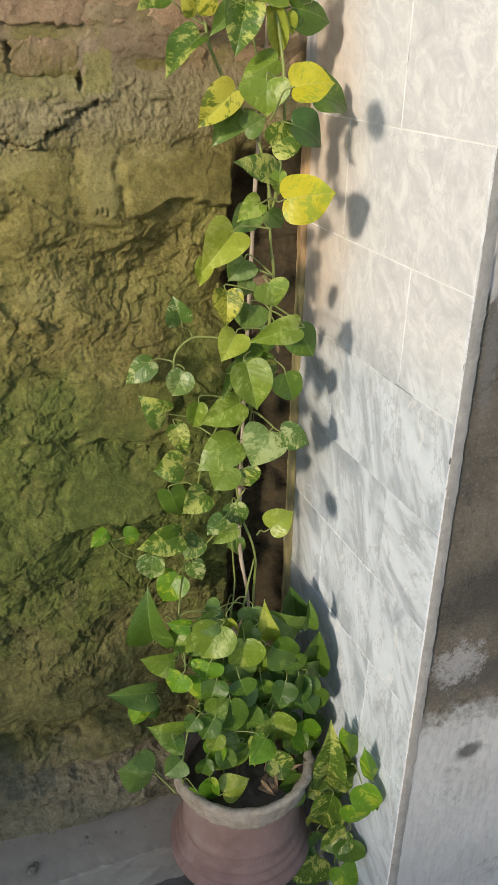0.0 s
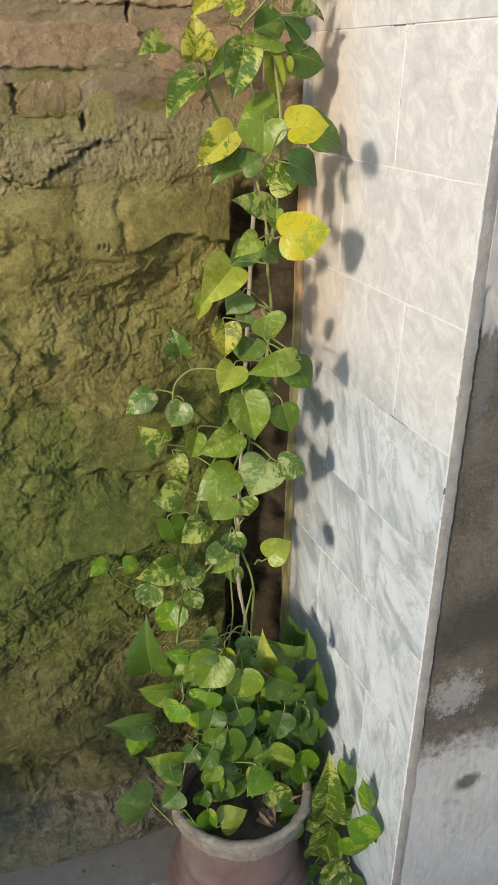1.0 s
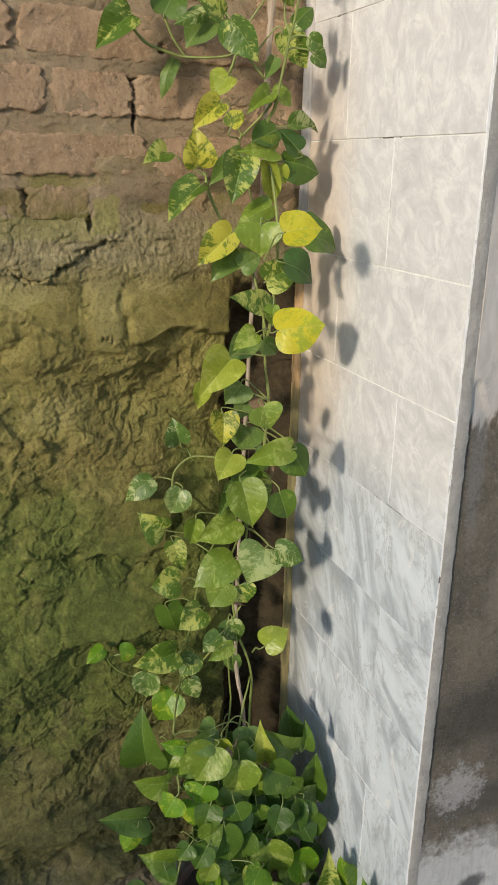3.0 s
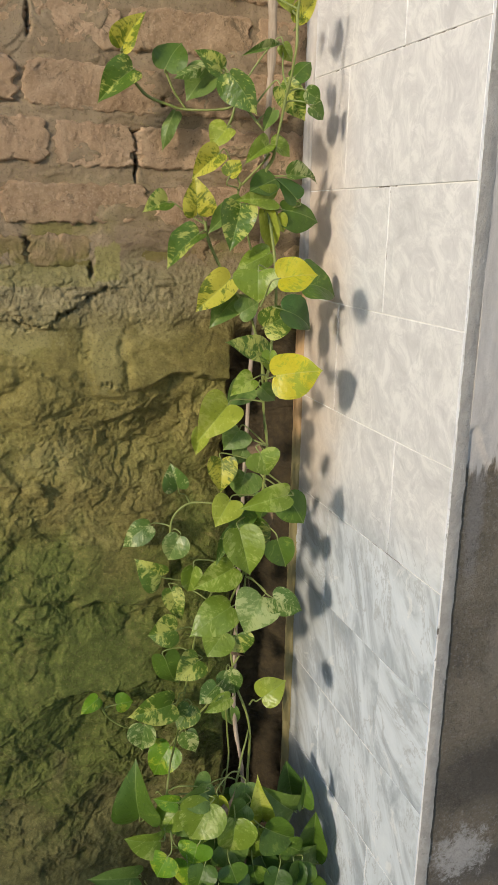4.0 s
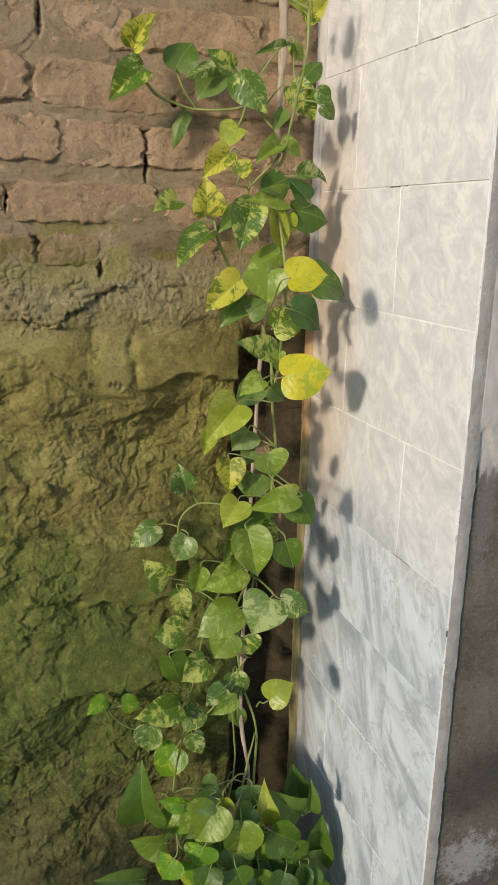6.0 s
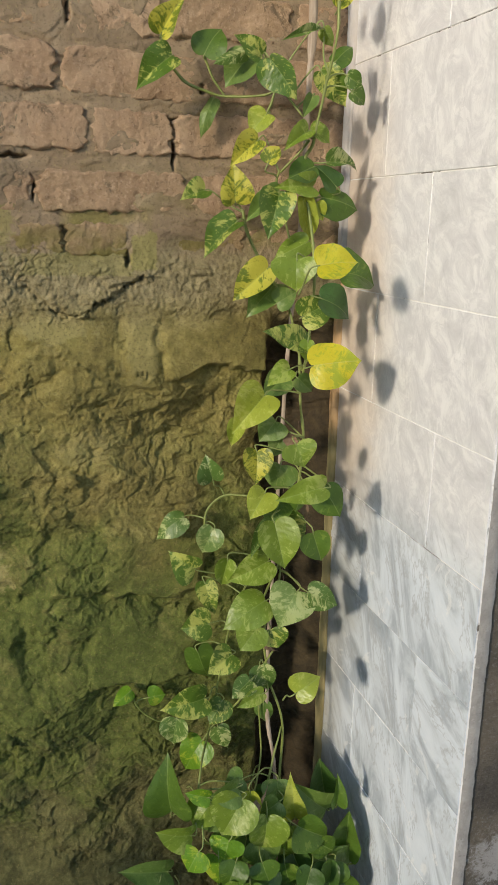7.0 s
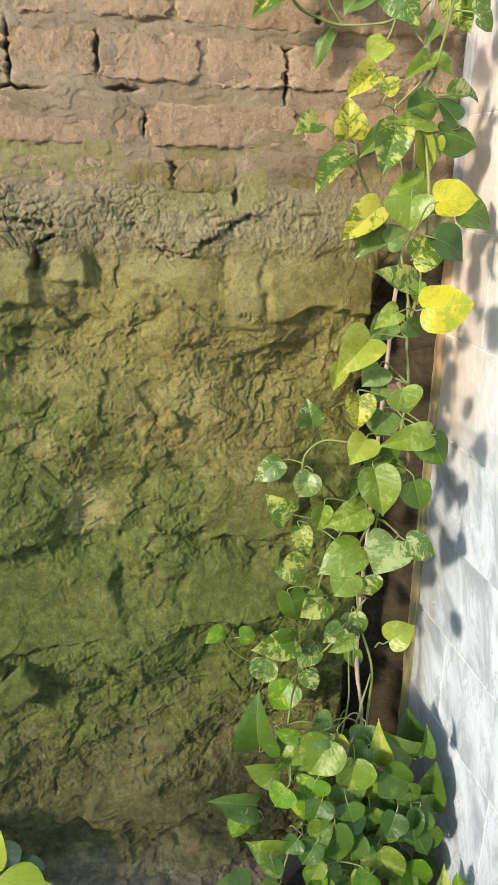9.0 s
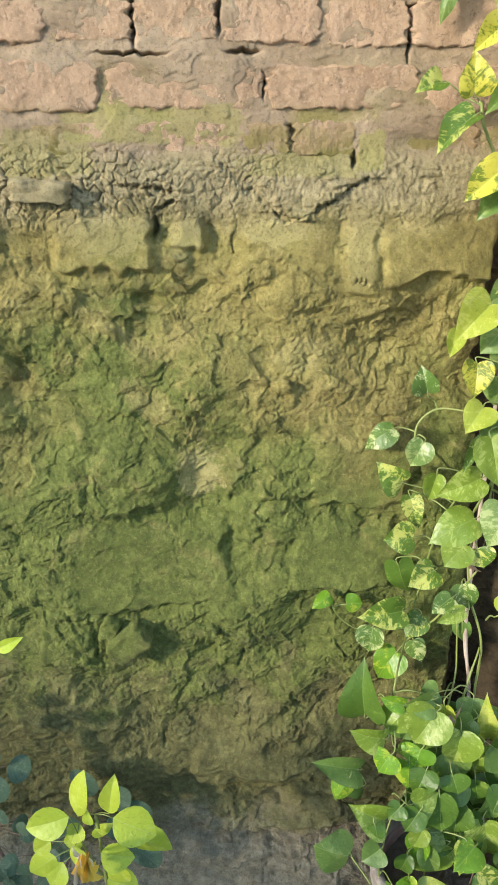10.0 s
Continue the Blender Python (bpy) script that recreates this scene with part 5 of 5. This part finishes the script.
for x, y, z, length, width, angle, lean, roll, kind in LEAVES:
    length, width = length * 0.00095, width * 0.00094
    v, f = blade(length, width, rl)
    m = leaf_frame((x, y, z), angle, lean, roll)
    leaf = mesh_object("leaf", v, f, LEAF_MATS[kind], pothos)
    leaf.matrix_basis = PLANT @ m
    # stalk back to the nearest vine
    b = Vector((x, y, z))
    back = -(m.to_3x3() @ Vector((1, 0, 0)))
    up = m.to_3x3() @ Vector((0, 0, 1))
    near = min(joints, key=lambda p: (p - b).length + 0.5 * max(0, p.z - b.z) + 0.6 * max(0, -(p - b).dot(back)) + 1.5 * max(0, (p - b).dot(up)))
    if (near - b).length > (0.075 if z < 0.66 else 0.13):
        near = b + back * 0.02 - up * 0.03 + Vector((0.0, 0.02, -0.02))
    inv = m.inverted()
    mid1 = b + back * min(0.011, 0.25 * (near - b).length) - up * 0.004
    mid2 = near.lerp(mid1, 0.4) + Vector((0, 0, 0.004)) - up * 0.008
    line = spline([b + m.to_3x3() @ Vector((0.002, 0, 0)), mid1, mid2, near], 4)
    v, f = tube([inv @ p for p in line], lambda u: 0.0009 + 0.0006 * u, 6)
    mesh_object("petiole", v, f, PETIOLE_MAT, leaf)

# bamboo stake that carries the vine
for mm, pts in STAKE:
    line = spline(pts, 8)
    v, f = tube(line, lambda u: 0.0034 + 0.0034 * min(1.0, max(0.0, u - 0.70) * 4), 9, 0.4)
    stake = mesh_object("stake", v, f, WOOD_MAT)
    tagged(stake, "weathered thin wooden stake standing in the pot", "plant stake")

# dry and broken bits of the vine
DRY_LEAF = plain_material("dead_leaf", (0.13, 0.075, 0.04), (0.36, 0.25, 0.15), 60, 0.8, (1, 1, 1), 0.6)
for x, y, z, length, width, angle, lean, roll in ((0.272, 1.02, 0.640, 34, 20, 20, 25, 40), (0.345, 0.965, 0.350, 26, 18, -150, 65, 20), (0.318, 0.955, 0.350, 24, 16, 30, 70, -30), (0.375, 0.98, 0.350, 22, 14, 100, 70, 25),
                                                  (0.372, 1.13, 1.23, 44, 18, -95, 10, 30), (0.395, 1.12, 1.12, 36, 14, -80, 5, -40), (0.345, 1.14, 0.88, 30, 14, -100, 10, 30)):
    v, f = blade(length * 0.001, width * 0.001, rl, HALF, 4, 1.0, 0.9, 0.4)
    leaf = mesh_object("dead_leaf", v, f, DRY_LEAF, pothos, "shrivelled brown dead leaf")
    leaf.matrix_basis = PLANT @ leaf_frame((x, y, z), angle, lean, roll)
for mm, pts in ((1.4, [(0.33, 0.97, 0.365), (0.355, 1.0, 0.42), (0.35, 1.02, 0.47)]), (1.1, [(0.36, 0.98, 0.365), (0.345, 0.985, 0.40), (0.37, 1.01, 0.45)]),
                (1.0, [(0.375, 1.19, 0.86), (0.378, 1.17, 0.95), (0.372, 1.18, 1.04), (0.38, 1.19, 1.13)]), (0.8, [(0.40, 1.19, 1.02), (0.392, 1.17, 1.12), (0.398, 1.18, 1.24)]), (0.8, [(0.36, 1.18, 0.78), (0.352, 1.16, 0.86), (0.36, 1.17, 0.93)])):
    v, f = tube(spline(pts, 6), lambda u, q=mm: q * 0.001 * (1 - 0.5 * u), 6, 0.5)
    mesh_object("dry_stem", [PLANT @ Vector(p) for p in v], f, TWIG_MAT, pothos, "dry brown stem")

# crumbs of mortar fallen on the step
CRUMB_MAT = cement_material("fallen_mortar", (0.16, 0.135, 0.09), (0.36, 0.32, 0.25), 60)


def crumb(x, y, z, size, seed):
    bm = bmesh.new()
    bmesh.ops.create_icosphere(bm, subdivisions=2, radius=size)
    for w in bm.verts:
        w.co *= 1 + 0.35 * noise.noise(w.co / size * 1.3 + Vector((seed, 0, 0)))
        w.co.z *= 0.6
    ob = part("mortar_crumb", bm, CRUMB_MAT)
    ob.matrix_basis = pose(x, y, z + 0.45 * size, 0, 0, seed * 50)
    tagged(ob, "small crumb of fallen mortar on the step", "rubble", group="mortar crumbs")


rc = random.Random(5)
for x, y, size in ((-0.088, 1.165, 0.010), (-0.078, 1.175, 0.006), (0.03, 1.20, 0.004), (0.09, 1.19, 0.003), (-0.20, 1.18, 0.006), (-0.31, 1.20, 0.008)):
    crumb(x, y, 0.040, size, rc.uniform(0, 9))

# ---- flowering shrub by the step ----
OVAL = ((1.0, 0.0), (0.97, 0.05), (0.90, 0.16), (0.78, 0.30), (0.62, 0.43), (0.45, 0.49), (0.30, 0.46), (0.17, 0.36), (0.07, 0.20), (0.0, 0.0))


def shrub(name, label, rows, stems, material, foot, outline, stalk):
    top = new(name)
    top.location = foot
    tagged(top, label, "shrub")
    inv = Matrix.Translation(-Vector(foot))
    pts = []
    for r, line in stems:
        line = spline(line, 6)
        pts += line
        v, f = tube(line, lambda u, q=r: q * (1 - 0.4 * u), 7, 0.2)
        mesh_object("stem", [inv @ Vector(p) for p in v], f, stalk, top)
    for x, y, z, length, width, angle, lean, roll in rows:
        v, f = blade(length * 0.001, width * 0.001, rl, outline, 3, 0.22, 0.10, 0.02)
        m = leaf_frame((x, y, z), angle, lean, roll)
        leaf = mesh_object("leaf", v, f, material, top)
        leaf.matrix_basis = inv @ m
        b = Vector((x, y, z))
        near = min(pts, key=lambda p: (p - b).length)
        v, f = tube([m.inverted() @ p for p in spline([b, b.lerp(near, 0.5) + Vector((0, 0, 0.003)), near], 3)], 0.0009, 5)
        mesh_object("petiole", v, f, stalk, leaf)
    return top


YX, YY = -0.262, 0.98
lime_shrub = shrub("flowering_shrub", "lime-green oval-leaved shrub with a wilted yellow flower", [
    (-0.299, 0.976, 0.551, 93, 39, 86, 11, -13), (-0.247, 0.955, 0.574, 74, 33, 84, 10, 7), (-0.310, 0.969, 0.558, 71, 52, -166, 4, 3), (-0.244, 0.968, 0.552, 73, 64, -26, 9, -10),
    (-0.221, 0.993, 0.498, 82, 61, -41, 6, 6), (-0.297, 0.977, 0.537, 34, 34, -116, 20, 1), (-0.335, 0.964, 0.486, 54, 47, -145, 4, -13), (-0.265, 0.954, 0.498, 53, 47, -9, 7, -5),
    (-0.324, 0.962, 0.475, 47, 44, -119, 18, 0)] + [
    (-0.260, 0.966, 0.430, 55, 43, -26, 3, -14), (-0.271, 0.961, 0.541, 22, 21, -62, 2, 0), (-0.291, 0.977, 0.509, 32, 39, -176, 11, -9),
    (-0.280, 0.974, 0.534, 31, 18, 100, 10, 7), (-0.271, 0.975, 0.515, 32, 20, 44, 10, 8), (-0.304, 0.961, 0.507, 39, 37, -80, 21, 13), (-0.244, 0.957, 0.472, 42, 41, -67, 14, 6),
    (-0.347, 0.994, 0.486, 32, 34, -151, 9, 0), (-0.385, 0.975, 0.859, 40, 19, 28, 7, 9)],
    [(0.004, [(YX, 1.0, -0.06), (YX - 0.01, 0.99, 0.15), (YX, 0.985, 0.33), (YX - 0.005, 0.975, 0.50), (-0.272, 0.98, 0.55)]), (0.0028, [(YX, 0.985, 0.10), (-0.46, 0.985, 0.35), (-0.56, 0.98, 0.66), (-0.42, 0.976, 0.855)]), (0.0025, [(YX, 0.985, 0.40), (-0.285, 0.975, 0.47), (-0.298, 0.97, 0.52)]),
     (0.0025, [(YX, 0.985, 0.38), (-0.235, 0.97, 0.44), (-0.228, 0.975, 0.50)])], SHRUB_MAT, (YX, 1.0, GROUND_Z), OVAL, STEM_MAT)
PETAL_MAT = plain_material("wilted_petal", (0.62, 0.36, 0.02), (0.80, 0.60, 0.10), 60, 0.7, (0.4, 2, 1))
PALE_PETAL = plain_material("dried_petal", (0.55, 0.45, 0.30), (0.78, 0.70, 0.56), 60, 0.8, (0.4, 2, 1))
inv = Matrix.Translation(-Vector((YX, 1.0, GROUND_Z)))
STRIP = ((1.0, 0.0), (0.9, 0.3), (0.6, 0.5), (0.3, 0.45), (0.0, 0.0))
for i in range(9):
    v, f = blade(rl.uniform(0.036, 0.056), rl.uniform(0.010, 0.016), rl, STRIP, 2, 0.8, 0.4, 0.1)
    ob = mesh_object("petal", v, f, PALE_PETAL if i % 3 == 0 else PETAL_MAT, lime_shrub, "wilted yellow flower petal")
    ob.matrix_basis = inv @ leaf_frame((-0.281 + rl.uniform(-0.007, 0.007), 0.912 + rl.uniform(-0.006, 0.004), 0.545 + rl.uniform(-0.004, 0.006)), -90 + rl.uniform(-18, 18), rl.uniform(-10, 20), rl.uniform(-60, 60))
ROUND = ((1.0, 0.0), (0.97, 0.14), (0.88, 0.30), (0.74, 0.43), (0.56, 0.50), (0.38, 0.49), (0.2, 0.40), (0.07, 0.25), (0.0, 0.0))
rr = random.Random(6)
rows = []
for i in range(9):
    z = rr.uniform(0.30, 0.66)
    x = rr.uniform(-0.54, -0.44) - 0.25 * max(0, z - 0.48)
    rows.append((x, rr.uniform(1.14, 1.19), z, rr.randint(34, 56), rr.randint(32, 54), rr.uniform(-170, 170), rr.uniform(-5, 35), rr.uniform(-25, 25)))
rows += [(-0.331, 1.201, 0.375, 66, 62, 80, 10, 0), (-0.285, 1.206, 0.345, 56, 52, 40, 10, 10), (-0.258, 1.201, 0.325, 56, 52, 10, 10, 0), (-0.288, 1.190, 0.320, 60, 56, -20, 10, 0),
         (-0.244, 1.178, 0.273, 70, 60, -40, 15, 0), (-0.333, 1.178, 0.329, 60, 56, -150, 10, 0)]
for i in range(24):
    rows.append((rr.uniform(-0.475, -0.35), rr.uniform(1.08, 1.16), rr.uniform(0.24, 0.42), rr.randint(26, 40), rr.randint(25, 38), rr.uniform(-170, 170), rr.uniform(0, 35), rr.uniform(-25, 25)))
shrub("round_leaf_shrub", "dusty blue-green round-leaved shrub against the wall", rows,
      [(0.005, [(-0.39, 1.13, -0.06), (-0.45, 1.15, 0.08), (-0.52, 1.165, 0.26), (-0.60, 1.17, 0.62)]), (0.003, [(-0.41, 1.150, 0.1), (-0.36, 1.16, 0.26), (-0.31, 1.165, 0.37)]),
       (0.003, [(-0.45, 1.155, 0.2), (-0.52, 1.165, 0.42), (-0.58, 1.17, 0.58)])], ROUND_MAT, (-0.39, 1.13, GROUND_Z), ROUND, TWIG_MAT)
